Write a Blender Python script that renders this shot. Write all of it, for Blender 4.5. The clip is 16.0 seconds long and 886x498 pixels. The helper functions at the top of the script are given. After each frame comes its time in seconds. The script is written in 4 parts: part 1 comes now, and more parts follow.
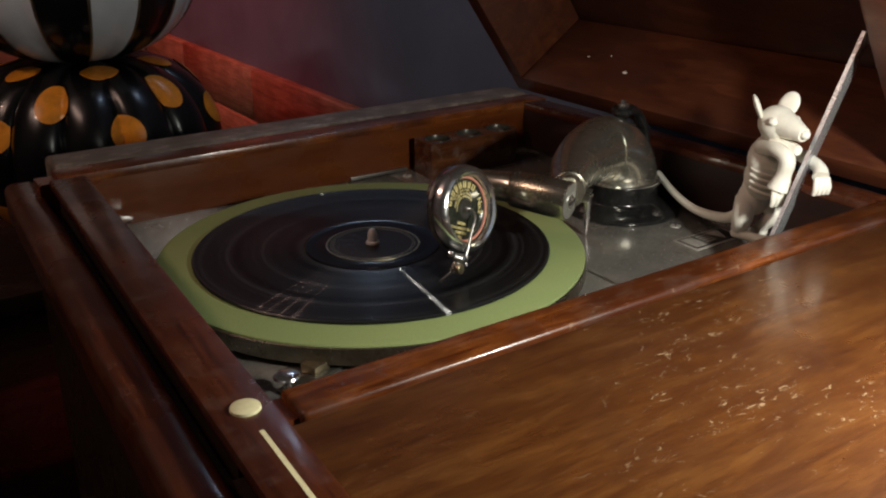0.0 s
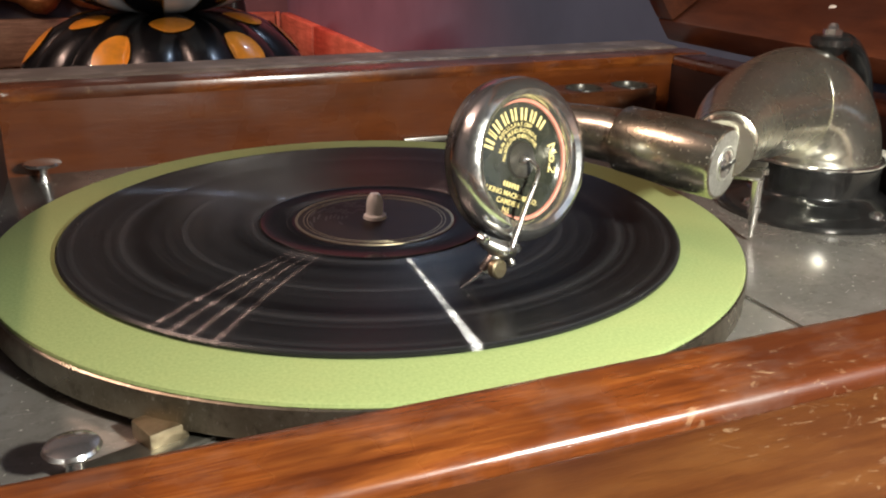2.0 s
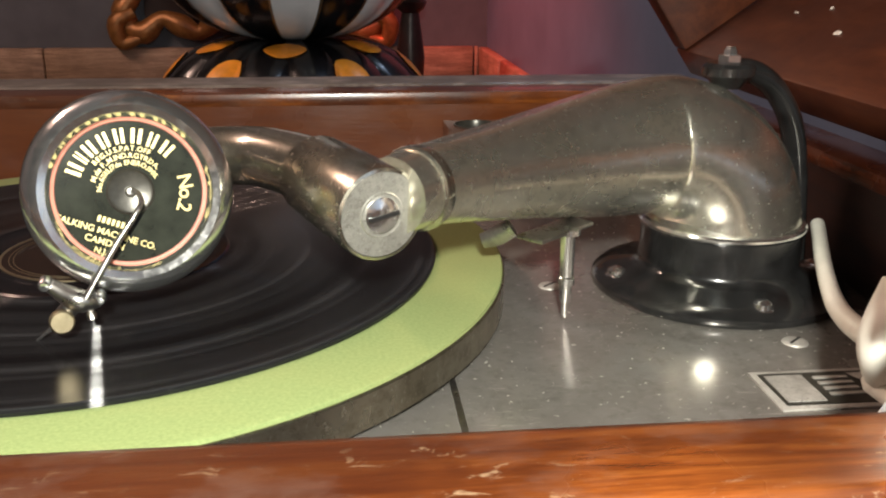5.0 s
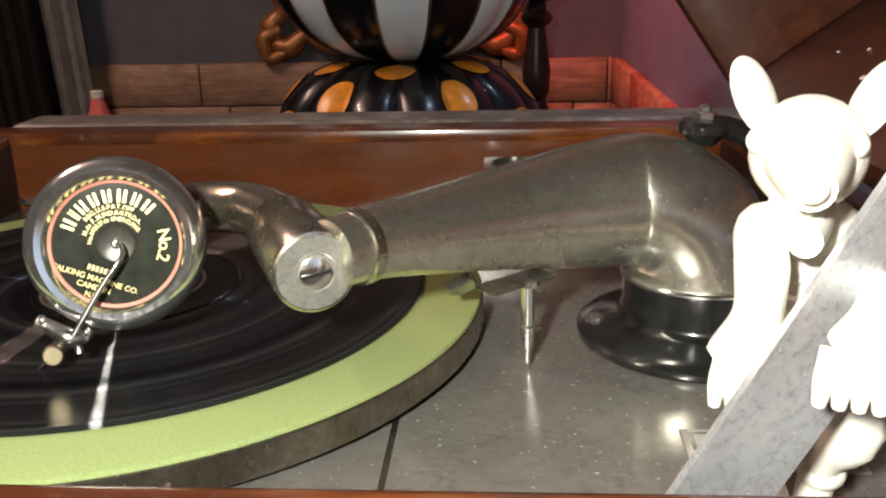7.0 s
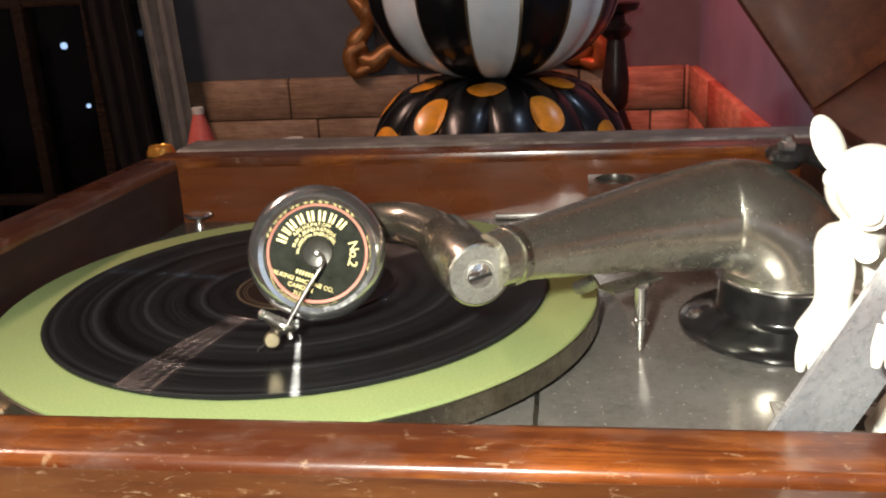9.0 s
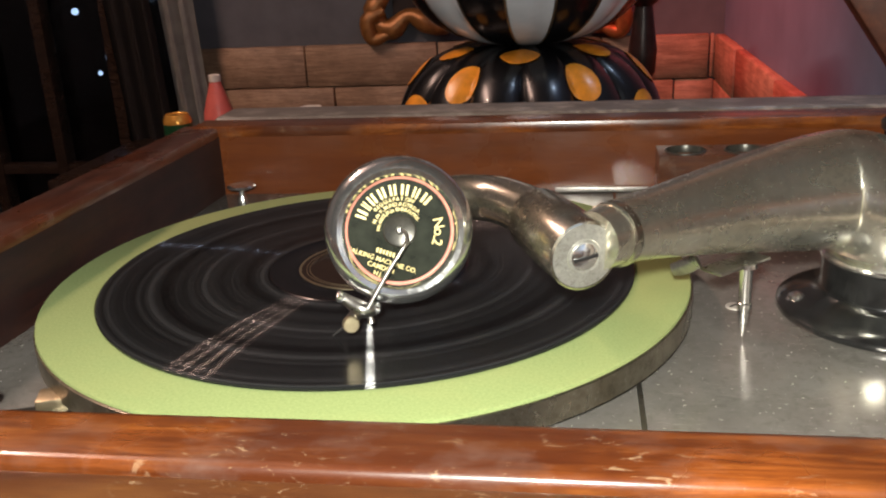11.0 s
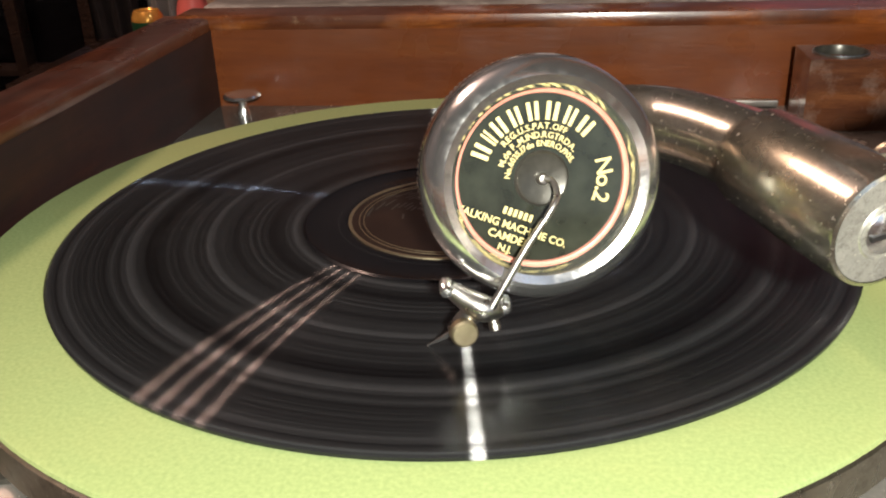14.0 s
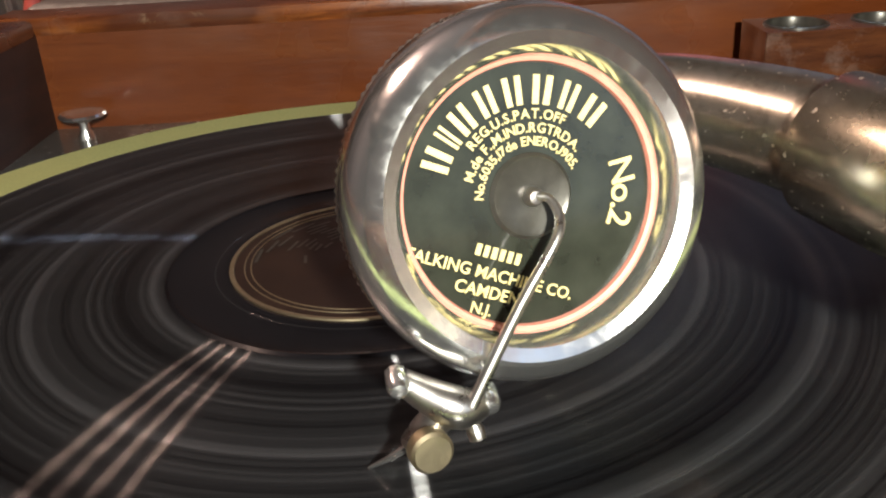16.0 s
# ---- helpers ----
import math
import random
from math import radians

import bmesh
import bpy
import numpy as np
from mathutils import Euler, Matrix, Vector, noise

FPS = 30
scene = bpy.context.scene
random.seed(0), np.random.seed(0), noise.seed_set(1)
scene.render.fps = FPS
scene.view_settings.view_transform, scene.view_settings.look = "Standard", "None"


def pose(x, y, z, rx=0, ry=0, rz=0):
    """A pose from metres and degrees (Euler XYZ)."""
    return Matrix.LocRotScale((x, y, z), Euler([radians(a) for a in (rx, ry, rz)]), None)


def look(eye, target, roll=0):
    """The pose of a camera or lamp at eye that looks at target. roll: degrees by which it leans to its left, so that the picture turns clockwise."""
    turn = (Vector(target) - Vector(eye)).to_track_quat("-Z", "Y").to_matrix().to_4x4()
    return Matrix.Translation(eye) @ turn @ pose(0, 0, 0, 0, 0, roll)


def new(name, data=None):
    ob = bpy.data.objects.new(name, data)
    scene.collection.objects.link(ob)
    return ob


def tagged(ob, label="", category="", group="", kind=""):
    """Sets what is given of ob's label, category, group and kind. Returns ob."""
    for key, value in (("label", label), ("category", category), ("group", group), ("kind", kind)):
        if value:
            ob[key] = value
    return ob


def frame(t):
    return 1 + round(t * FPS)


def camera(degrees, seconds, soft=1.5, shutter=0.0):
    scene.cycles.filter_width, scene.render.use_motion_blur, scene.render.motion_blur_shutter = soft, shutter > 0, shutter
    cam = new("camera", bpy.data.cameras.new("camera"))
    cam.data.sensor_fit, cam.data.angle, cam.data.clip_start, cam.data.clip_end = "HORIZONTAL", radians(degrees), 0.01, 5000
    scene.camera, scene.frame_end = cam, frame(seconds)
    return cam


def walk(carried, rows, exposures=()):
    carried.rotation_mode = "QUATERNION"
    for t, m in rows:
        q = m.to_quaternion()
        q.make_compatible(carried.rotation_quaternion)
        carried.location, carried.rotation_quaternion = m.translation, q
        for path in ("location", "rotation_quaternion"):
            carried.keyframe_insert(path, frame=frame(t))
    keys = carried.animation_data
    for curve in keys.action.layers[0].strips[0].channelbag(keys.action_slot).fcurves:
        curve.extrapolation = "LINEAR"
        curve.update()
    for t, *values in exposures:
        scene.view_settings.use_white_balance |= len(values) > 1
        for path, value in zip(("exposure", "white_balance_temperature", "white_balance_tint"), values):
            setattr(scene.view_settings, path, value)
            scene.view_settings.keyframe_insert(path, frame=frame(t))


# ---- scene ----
cam = camera(51.92, 16.0, soft=2.1)
PATH = [
    (0.0, -0.2950, -0.5367, 0.2432, 68.07, 0.39, -33.69),
    (0.5, -0.2313, -0.4581, 0.1886, 68.76, -0.58, -30.82),
    (1.0, -0.1824, -0.4035, 0.1543, 68.75, -0.46, -27.67),
    (1.5, -0.1528, -0.3767, 0.1354, 68.71, -0.40, -25.90),
    (2.0, -0.1176, -0.3508, 0.1254, 69.67, -0.74, -22.79),
    (2.5, -0.0873, -0.3277, 0.1150, 70.33, -0.80, -20.99),
    (3.0, -0.0656, -0.3000, 0.1094, 70.39, -1.00, -21.25),
    (3.5, -0.0241, -0.2851, 0.1035, 70.86, -0.92, -21.65),
    (4.0, 0.0214, -0.3137, 0.1008, 71.41, -0.10, -17.93),
    (4.5, 0.0553, -0.3340, 0.1091, 71.11, -1.04, -11.04),
    (5.0, 0.0940, -0.3359, 0.1097, 71.89, -0.31, -6.09),
    (7.5, 0.1619, -0.3712, 0.1383, 72.42, 1.22, 4.62),
    (8.0, 0.1577, -0.3923, 0.1441, 72.91, 1.28, 5.59),
    (8.5, 0.1497, -0.4151, 0.1536, 72.98, 1.99, 6.78),
    (9.0, 0.1403, -0.4328, 0.1582, 72.69, 2.83, 7.69),
    (11.5, 0.0882, -0.3885, 0.1489, 69.97, 2.46, 8.49),
    (12.0, 0.0738, -0.3664, 0.1440, 68.93, 1.81, 8.92),
    (12.5, 0.0652, -0.3470, 0.1403, 68.15, 1.55, 9.54),
    (13.0, 0.0586, -0.3286, 0.1330, 66.82, 1.60, 9.28),
    (13.5, 0.0458, -0.3023, 0.1274, 65.68, 1.82, 8.14),
    (14.0, 0.0343, -0.2774, 0.1210, 64.88, 1.94, 6.70),
    (14.5, 0.0270, -0.2481, 0.1129, 65.31, 2.47, 4.73),
    (15.0, 0.0225, -0.2278, 0.1075, 65.66, 3.04, 2.45),
    (15.5, 0.0162, -0.2122, 0.0988, 65.60, 3.01, -0.50),
    (16.0, 0.0165, -0.2018, 0.0942, 65.48, 2.88, -1.67),
]
walk(cam, [(t, pose(x, y, z, rx, ry, rz)) for t, x, y, z, rx, ry, rz in PATH],
     [(0.0, -1.5), (0.5, -0.8), (1.0, -0.3), (1.5, -0.1), (3.5, 0.1), (5.0, -0.05), (7.5, -0.15), (9.0, -0.1), (11.5, 0.1), (12.5, 0.25), (14.0, 0.3), (15.0, 0.45), (16.0, 0.4)])

# ---------------------------------------------------------------- light
world = bpy.data.worlds.new("room_dark")
scene.world = world
world.use_nodes = True
world.node_tree.nodes["Background"].inputs[0].default_value = (0.30, 0.28, 0.27, 1)
world.node_tree.nodes["Background"].inputs[1].default_value = 0.016


def lamp(name, kind, m, energy, color, size=0.1, size_y=None):
    data = bpy.data.lights.new(name, kind)
    data.energy, data.color = energy, color
    if kind == "AREA":
        data.size = size
        if size_y:
            data.shape, data.size_y = "RECTANGLE", size_y
    else:
        data.shadow_soft_size = size
    ob = new(name, data)
    ob.matrix_world = m
    return ob


# the torch that lights the machine, held over the near side
lamp("torch", "POINT", pose(0.090, -0.45, 0.205), 19.0, (1.0, 0.985, 0.89), 0.014)
# four warm bulbs high in the room, whose light draws a streak across the grooves
for k in range(4):
    lamp("warm_bulb", "POINT", pose(-1.12 - 0.07 * k, 0.45 + 0.24 * (k - 1.5), 1.46), 20.0, (1.0, 0.66, 0.52), 0.030)
lamp("cool_lamp", "POINT", pose(0.36, 0.66, 0.62), 2.8, (0.60, 0.76, 1.0), 0.03)
red = lamp("red_lamp", "SPOT", look((-0.05, 1.55, 0.95), (0.46, 1.6, -0.12)), 85.0, (1.0, 0.10, 0.08), 0.05)
red.data.spot_size, red.data.spot_blend = radians(80), 0.9

# ---------------------------------------------------------------- materials
def nodes_of(name):
    m = bpy.data.materials.new(name)
    m.use_nodes = True
    nt = m.node_tree
    return m, nt, nt.nodes["Principled BSDF"]


def link(nt, a, b):
    nt.links.new(a, b)


def ramp(nt, fac, stops):
    r = nt.nodes.new("ShaderNodeValToRGB")
    while len(r.color_ramp.elements) < len(stops):
        r.color_ramp.elements.new(0.5)
    for e, (p, c) in zip(r.color_ramp.elements, stops):
        e.position, e.color = p, (*c, 1) if len(c) == 3 else c
    link(nt, fac, r.inputs[0])
    return r


def noise_tex(nt, scale, detail=4, stretch=(1, 1, 1), rough=0.55, distort=0.0):
    c = nt.nodes.new("ShaderNodeTexCoord")
    mp = nt.nodes.new("ShaderNodeMapping")
    mp.inputs["Scale"].default_value = stretch
    n = nt.nodes.new("ShaderNodeTexNoise")
    n.inputs["Scale"].default_value, n.inputs["Detail"].default_value = scale, detail
    n.inputs["Roughness"].default_value, n.inputs["Distortion"].default_value = rough, distort
    link(nt, c.outputs["Object"], mp.inputs[0])
    link(nt, mp.outputs[0], n.inputs["Vector"])
    return n


def mix_color(nt, fac, a, b):
    mx = nt.nodes.new("ShaderNodeMix")
    mx.data_type = "RGBA"
    for s, v in ((mx.inputs[0], fac), (mx.inputs[6], a), (mx.inputs[7], b)):
        if isinstance(v, (int, float)):
            s.default_value = v
        elif isinstance(v, tuple):
            s.default_value = (*v, 1)
        else:
            link(nt, v, s)
    return mx.outputs[2]


def bump(nt, b, height, strength, dist=0.0005):
    n = nt.nodes.new("ShaderNodeBump")
    n.inputs["Strength"].default_value, n.inputs["Distance"].default_value = strength, dist
    link(nt, height, n.inputs["Height"])
    link(nt, n.outputs[0], b.inputs["Normal"])


def wood(name, dark, mid, light, stretch=(2, 30, 30), rough=(0.18, 0.4), dust=0.0, coat=0.35, scratch=0.0, blotch=0.45):
    m, nt, b = nodes_of(name)
    n1 = noise_tex(nt, 7, 8, stretch, 0.7, 0.5)
    n2 = noise_tex(nt, 13, 4, (1, 1, 1), 0.6)
    n0 = noise_tex(nt, 60, 4, tuple(1.0 if q < 6 else 7.0 for q in stretch), 0.7)
    r = ramp(nt, n1.outputs[0], [(0.30, dark), (0.5, mid), (0.70, light)])
    pores = ramp(nt, n0.outputs[0], [(0.36, (0.42,) * 3), (0.48, (0, 0, 0))])
    col = mix_color(nt, pores.outputs[0], r.outputs[0], dark)
    col = mix_color(nt, ramp(nt, n2.outputs[0], [(0.40, (0, 0, 0)), (0.60, (blotch,) * 3)]).outputs[0], col, dark)
    if dust:
        n3 = noise_tex(nt, 38, 6, (1, 1.4, 1), 0.7)
        d = ramp(nt, n3.outputs[0], [(0.50, (0, 0, 0)), (0.70, (dust,) * 3)])
        col = mix_color(nt, d.outputs[0], col, (0.42, 0.36, 0.31))
    if scratch:
        n4 = noise_tex(nt, 120, 5, (1, 2.2, 1), 0.75, 1.0)
        n5 = noise_tex(nt, 11, 3)
        s = ramp(nt, n4.outputs[0], [(0.60, (0, 0, 0)), (0.66, (scratch,) * 3)])
        g = ramp(nt, n5.outputs[0], [(0.50, (0, 0, 0)), (0.62, (1, 1, 1))])
        f = mix_color(nt, g.outputs[0], (0, 0, 0), s.outputs[0])
        col = mix_color(nt, f, col, (0.62, 0.46, 0.28))
    link(nt, col, b.inputs["Base Color"])
    rr = ramp(nt, n2.outputs[0], [(0.3, (rough[0],) * 3), (0.7, (rough[1],) * 3)])
    link(nt, rr.outputs[0], b.inputs["Roughness"])
    b.inputs["Coat Weight"].default_value, b.inputs["Coat Roughness"].default_value = coat, 0.14
    bump(nt, b, n0.outputs[0], 0.22, 0.0005)
    return m


def metal(name, color, stain, rough=(0.15, 0.4), scale=60, amount=0.8, metallic=1.0):
    m, nt, b = nodes_of(name)
    n1 = noise_tex(nt, scale, 6, (1, 1, 1), 0.65)
    n2 = noise_tex(nt, scale * 7, 3)
    f = ramp(nt, n1.outputs[0], [(0.45, (0, 0, 0)), (0.68, (amount,) * 3)])
    link(nt, mix_color(nt, f.outputs[0], color, stain), b.inputs["Base Color"])
    rr = ramp(nt, n1.outputs[0], [(0.35, (rough[0],) * 3), (0.7, (rough[1],) * 3)])
    link(nt, rr.outputs[0], b.inputs["Roughness"])
    b.inputs["Metallic"].default_value = metallic
    bump(nt, b, n2.outputs[0], 0.06, 0.0002)
    return m


def tarnish(name, color, dull, stain, rough=(0.16, 0.38), scale=22, specks=0.6, metallic=0.96, blots=0.6):
    """Old nickel plate: cloudy tarnish, darker blotches, pale dust specks and hairline scratches."""
    m, nt, b = nodes_of(name)
    cloud = noise_tex(nt, scale, 5, (1, 1, 1), 0.6, 0.4)
    blot = noise_tex(nt, scale * 4.2, 7, (1, 1, 1), 0.7, 0.6)
    dots = noise_tex(nt, scale * 22, 3, (1, 1, 1), 0.6)
    hair = noise_tex(nt, scale * 9, 3, (1, 9, 2), 0.6, 1.2)
    fine = noise_tex(nt, scale * 14, 6, (1, 1, 1), 0.75)
    col = mix_color(nt, ramp(nt, cloud.outputs[0], [(0.36, (0, 0, 0)), (0.62, (1, 1, 1))]).outputs[0], color, dull)
    spots = ramp(nt, blot.outputs[0], [(0.55, (0, 0, 0)), (0.72, (blots,) * 3)])
    col = mix_color(nt, spots.outputs[0], col, stain)
    col = mix_color(nt, ramp(nt, fine.outputs[0], [(0.50, (0, 0, 0)), (0.66, (blots * 0.8,) * 3)]).outputs[0], col, stain)
    bright = ramp(nt, dots.outputs[0], [(0.66, (0, 0, 0)), (0.73, (specks,) * 3)])
    col = mix_color(nt, bright.outputs[0], col, (0.80, 0.76, 0.66))
    lines = ramp(nt, hair.outputs[0], [(0.63, (0, 0, 0)), (0.68, (specks * 0.8,) * 3)])
    col = mix_color(nt, lines.outputs[0], col, (0.70, 0.66, 0.58))
    link(nt, col, b.inputs["Base Color"])
    rr = ramp(nt, cloud.outputs[0], [(0.3, (rough[0],) * 3), (0.7, (rough[1],) * 3)])
    link(nt, mix_color(nt, bright.outputs[0], rr.outputs[0], (0.6, 0.6, 0.6)), b.inputs["Roughness"])
    b.inputs["Metallic"].default_value = metallic
    bump(nt, b, blot.outputs[0], 0.05, 0.0003)
    return m


def plain(name, color, rough=0.5, metallic=0.0, vary=0.25, scale=80, coat=0.0, bumps=0.1, emit=None):
    m, nt, b = nodes_of(name)
    n = noise_tex(nt, scale, 5)
    dk = tuple(c * (1 - vary) for c in color)
    r = ramp(nt, n.outputs[0], [(0.3, dk), (0.7, color)])
    link(nt, r.outputs[0], b.inputs["Base Color"])
    b.inputs["Roughness"].default_value, b.inputs["Metallic"].default_value = rough, metallic
    b.inputs["Coat Weight"].default_value = coat
    bump(nt, b, n.outputs[0], bumps, 0.0005)
    if emit:
        b.inputs["Emission Color"].default_value, b.inputs["Emission Strength"].default_value = (*emit[0], 1), emit[1]
    return m


def felt(name):
    """Yellow-green nap, browned and rubbed in wide patches."""
    m, nt, b = nodes_of(name)
    nap = noise_tex(nt, 900, 3, (1, 1, 1), 0.6)
    wide = noise_tex(nt, 11, 5, (1, 1, 1), 0.6, 0.3)
    col = ramp(nt, nap.outputs[0], [(0.3, (0.205, 0.262, 0.100)), (0.7, (0.268, 0.330, 0.134))]).outputs[0]
    col = mix_color(nt, ramp(nt, wide.outputs[0], [(0.42, (0, 0, 0)), (0.72, (0.6,) * 3)]).outputs[0], col, (0.30, 0.31, 0.120))
    link(nt, col, b.inputs["Base Color"])
    b.inputs["Roughness"].default_value, b.inputs["Specular IOR Level"].default_value = 0.92, 0.2
    bump(nt, b, nap.outputs[0], 0.22, 0.0004)
    return m


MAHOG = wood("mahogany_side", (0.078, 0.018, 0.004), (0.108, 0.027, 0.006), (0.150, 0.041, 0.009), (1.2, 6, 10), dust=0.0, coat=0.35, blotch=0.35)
# same mahogany for the end walls, with their shade put into the colour
MAHOG_Y_SHADE = wood("mahogany_end_shaded", (0.008, 0.0025, 0.002), (0.019, 0.005, 0.003), (0.034, 0.009, 0.004), (14, 2, 22), rough=(0.45, 0.65), dust=0.0, coat=0.0)
CUPWOOD = wood("needle_block", (0.030, 0.009, 0.004), (0.070, 0.022, 0.008), (0.12, 0.042, 0.014), (2, 12, 18), dust=0.2, coat=0.3)
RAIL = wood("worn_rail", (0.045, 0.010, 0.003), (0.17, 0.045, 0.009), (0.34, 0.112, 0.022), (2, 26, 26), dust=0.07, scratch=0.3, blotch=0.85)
DUSTY = wood("dusty_moulding", (0.06, 0.045, 0.035), (0.13, 0.105, 0.088), (0.22, 0.19, 0.16), (2, 40, 40), rough=(0.4, 0.6), dust=0.6, coat=0.1)
# worn rail wood again, its colour darkened for the dimmer end rails
RAIL_Y_SHADE = wood("worn_rail_end_shaded", (0.030, 0.007, 0.003), (0.078, 0.020, 0.008), (0.14, 0.038, 0.013), (26, 2, 26), dust=0.08)
TOP = wood("scuffed_top", (0.050, 0.014, 0.004), (0.105, 0.036, 0.009), (0.17, 0.068, 0.017), (2, 11, 11), rough=(0.2, 0.45), scratch=0.48)
LIDWOOD = wood("lid_inside", (0.040, 0.010, 0.005), (0.080, 0.022, 0.009), (0.125, 0.038, 0.015), (10, 2, 10), rough=(0.3, 0.5), coat=0.15)
BOARD = tarnish("motor_board_finish", (0.33, 0.312, 0.285), (0.24, 0.222, 0.20), (0.12, 0.105, 0.09), (0.13, 0.30), 16, 0.5, 0.55, 0.5)
NICKEL = tarnish("tarnished_nickel", (0.83, 0.80, 0.69), (0.48, 0.44, 0.34), (0.12, 0.10, 0.066), (0.14, 0.28), 34, 0.7, 0.97, 0.55)
TUBE = tarnish("tube_nickel", (0.94, 0.92, 0.81), (0.74, 0.71, 0.58), (0.20, 0.185, 0.14), (0.20, 0.32), 24, 0.5, 0.96, 0.38)
DISCM = tarnish("grey_disc_plate", (0.52, 0.51, 0.46), (0.34, 0.33, 0.29), (0.12, 0.11, 0.09), (0.3, 0.5), 60, 0.8, 0.7, 0.6)
CHROME = metal("bright_nickel", (0.97, 0.97, 0.95), (0.80, 0.79, 0.75), (0.11, 0.24), 420, 0.6, 0.975)
STEEL = metal("dull_steel", (0.5, 0.48, 0.45), (0.22, 0.2, 0.18), (0.25, 0.45), 130, 0.7)
STAYM = tarnish("scuffed_plate", (0.80, 0.81, 0.82), (0.52, 0.53, 0.56), (0.14, 0.145, 0.17), (0.16, 0.40), 30, 0.9, 0.65, 0.6)
PALEPLATE = tarnish("pale_plate", (0.52, 0.50, 0.46), (0.36, 0.34, 0.31), (0.15, 0.14, 0.12), (0.25, 0.45), 70, 0.6, 0.35, 0.5)
BRASS = metal("aged_brass", (0.45, 0.38, 0.25), (0.3, 0.24, 0.15), (0.35, 0.5), 200, 0.6)
RIMMET = tarnish("platter_rim", (0.46, 0.43, 0.35), (0.24, 0.21, 0.15), (0.10, 0.085, 0.06), (0.2, 0.4), 14, 0.5)
ENAMEL = plain("black_enamel", (0.018, 0.018, 0.018), 0.2, 0, 0.6, 130, 0.5, 0.08)
RUBBER = plain("black_dark", (0.015, 0.014, 0.014), 0.5, 0, 0.4, 60)
FELT = felt("green_felt")
BONE = plain("white_plastic", (0.82, 0.79, 0.70), 0.42, 0, 0.12, 160, 0, 0.25)
GOLD = plain("gold_print", (0.80, 0.66, 0.28), 0.35, 0.15, 0.15, 500)
SALMON = plain("salmon_rubber", (0.62, 0.24, 0.17), 0.5, 0, 0.25, 400)
FACE = plain("soundbox_mica", (0.030, 0.033, 0.024), 0.12, 0, 0.5, 160, 0.3, 0.04)
CREAM = plain("cream_felt", (0.75, 0.70, 0.42), 0.7, 0, 0.15, 300)
ORANGE = plain("orange_glaze", (0.92, 0.34, 0.03), 0.3, 0, 0.35, 60, 0.3)
PBLACK = plain("black_glaze", (0.007, 0.007, 0.008), 0.26, 0, 0.3, 40, 0.2, 0.05)
PWHITE = plain("white_glaze", (0.72, 0.74, 0.78), 0.25, 0, 0.14, 30, 0.4, 0.05)
GREYWALL = plain("grey_plaster", (0.11, 0.11, 0.125), 0.75, 0, 0.25, 14, 0, 0.4)
BLUEWALL = plain("blue_plaster", (0.15, 0.20, 0.30), 0.7, 0, 0.2, 9, 0, 0.4)
PLANK = wood("old_plank", (0.16, 0.092, 0.056), (0.36, 0.22, 0.138), (0.52, 0.34, 0.22), (1.5, 9, 16), rough=(0.5, 0.75), coat=0.0)
PLANK_Y = wood("old_plank_side", (0.16, 0.092, 0.056), (0.36, 0.22, 0.138), (0.52, 0.34, 0.22), (9, 1.5, 16), rough=(0.5, 0.75), coat=0.0)
WHITECLOTH = plain("pale_cloth", (0.42, 0.40, 0.37), 0.85, 0, 0.3, 20, 0, 0.4)
DARKCLOTH = plain("dark_cloth", (0.03, 0.022, 0.02), 0.85, 0, 0.4, 20, 0, 0.4)
DARKTABLE = wood("dark_table", (0.012, 0.007, 0.005), (0.03, 0.017, 0.012), (0.05, 0.03, 0.02), (2, 12, 12), coat=0.2)
GILT = plain("red_gilt", (0.40, 0.17, 0.05), 0.4, 0.4, 0.5, 60, 0, 0.3)
IRON = plain("dark_iron", (0.03, 0.022, 0.02), 0.35, 0.4, 0.4, 80, 0, 0.3)
PINK = plain("pink_red_plastic", (0.75, 0.16, 0.13), 0.35, 0, 0.2, 40)
PALE = plain("pale_cap", (0.75, 0.68, 0.6), 0.5)
CANG = plain("green_can_print", (0.02, 0.10, 0.04), 0.3, 0.4)
CANO = plain("orange_can_top", (0.85, 0.42, 0.08), 0.25, 0.5)
GLASS = nodes_of("window_glass")[0]
GLASS.node_tree.nodes["Principled BSDF"].inputs["Transmission Weight"].default_value = 1.0
GLASS.node_tree.nodes["Principled BSDF"].inputs["Roughness"].default_value = 0.03
NIGHT = plain("night_glass", (0.006, 0.006, 0.008), 0.08, 0, 0.2, 10)


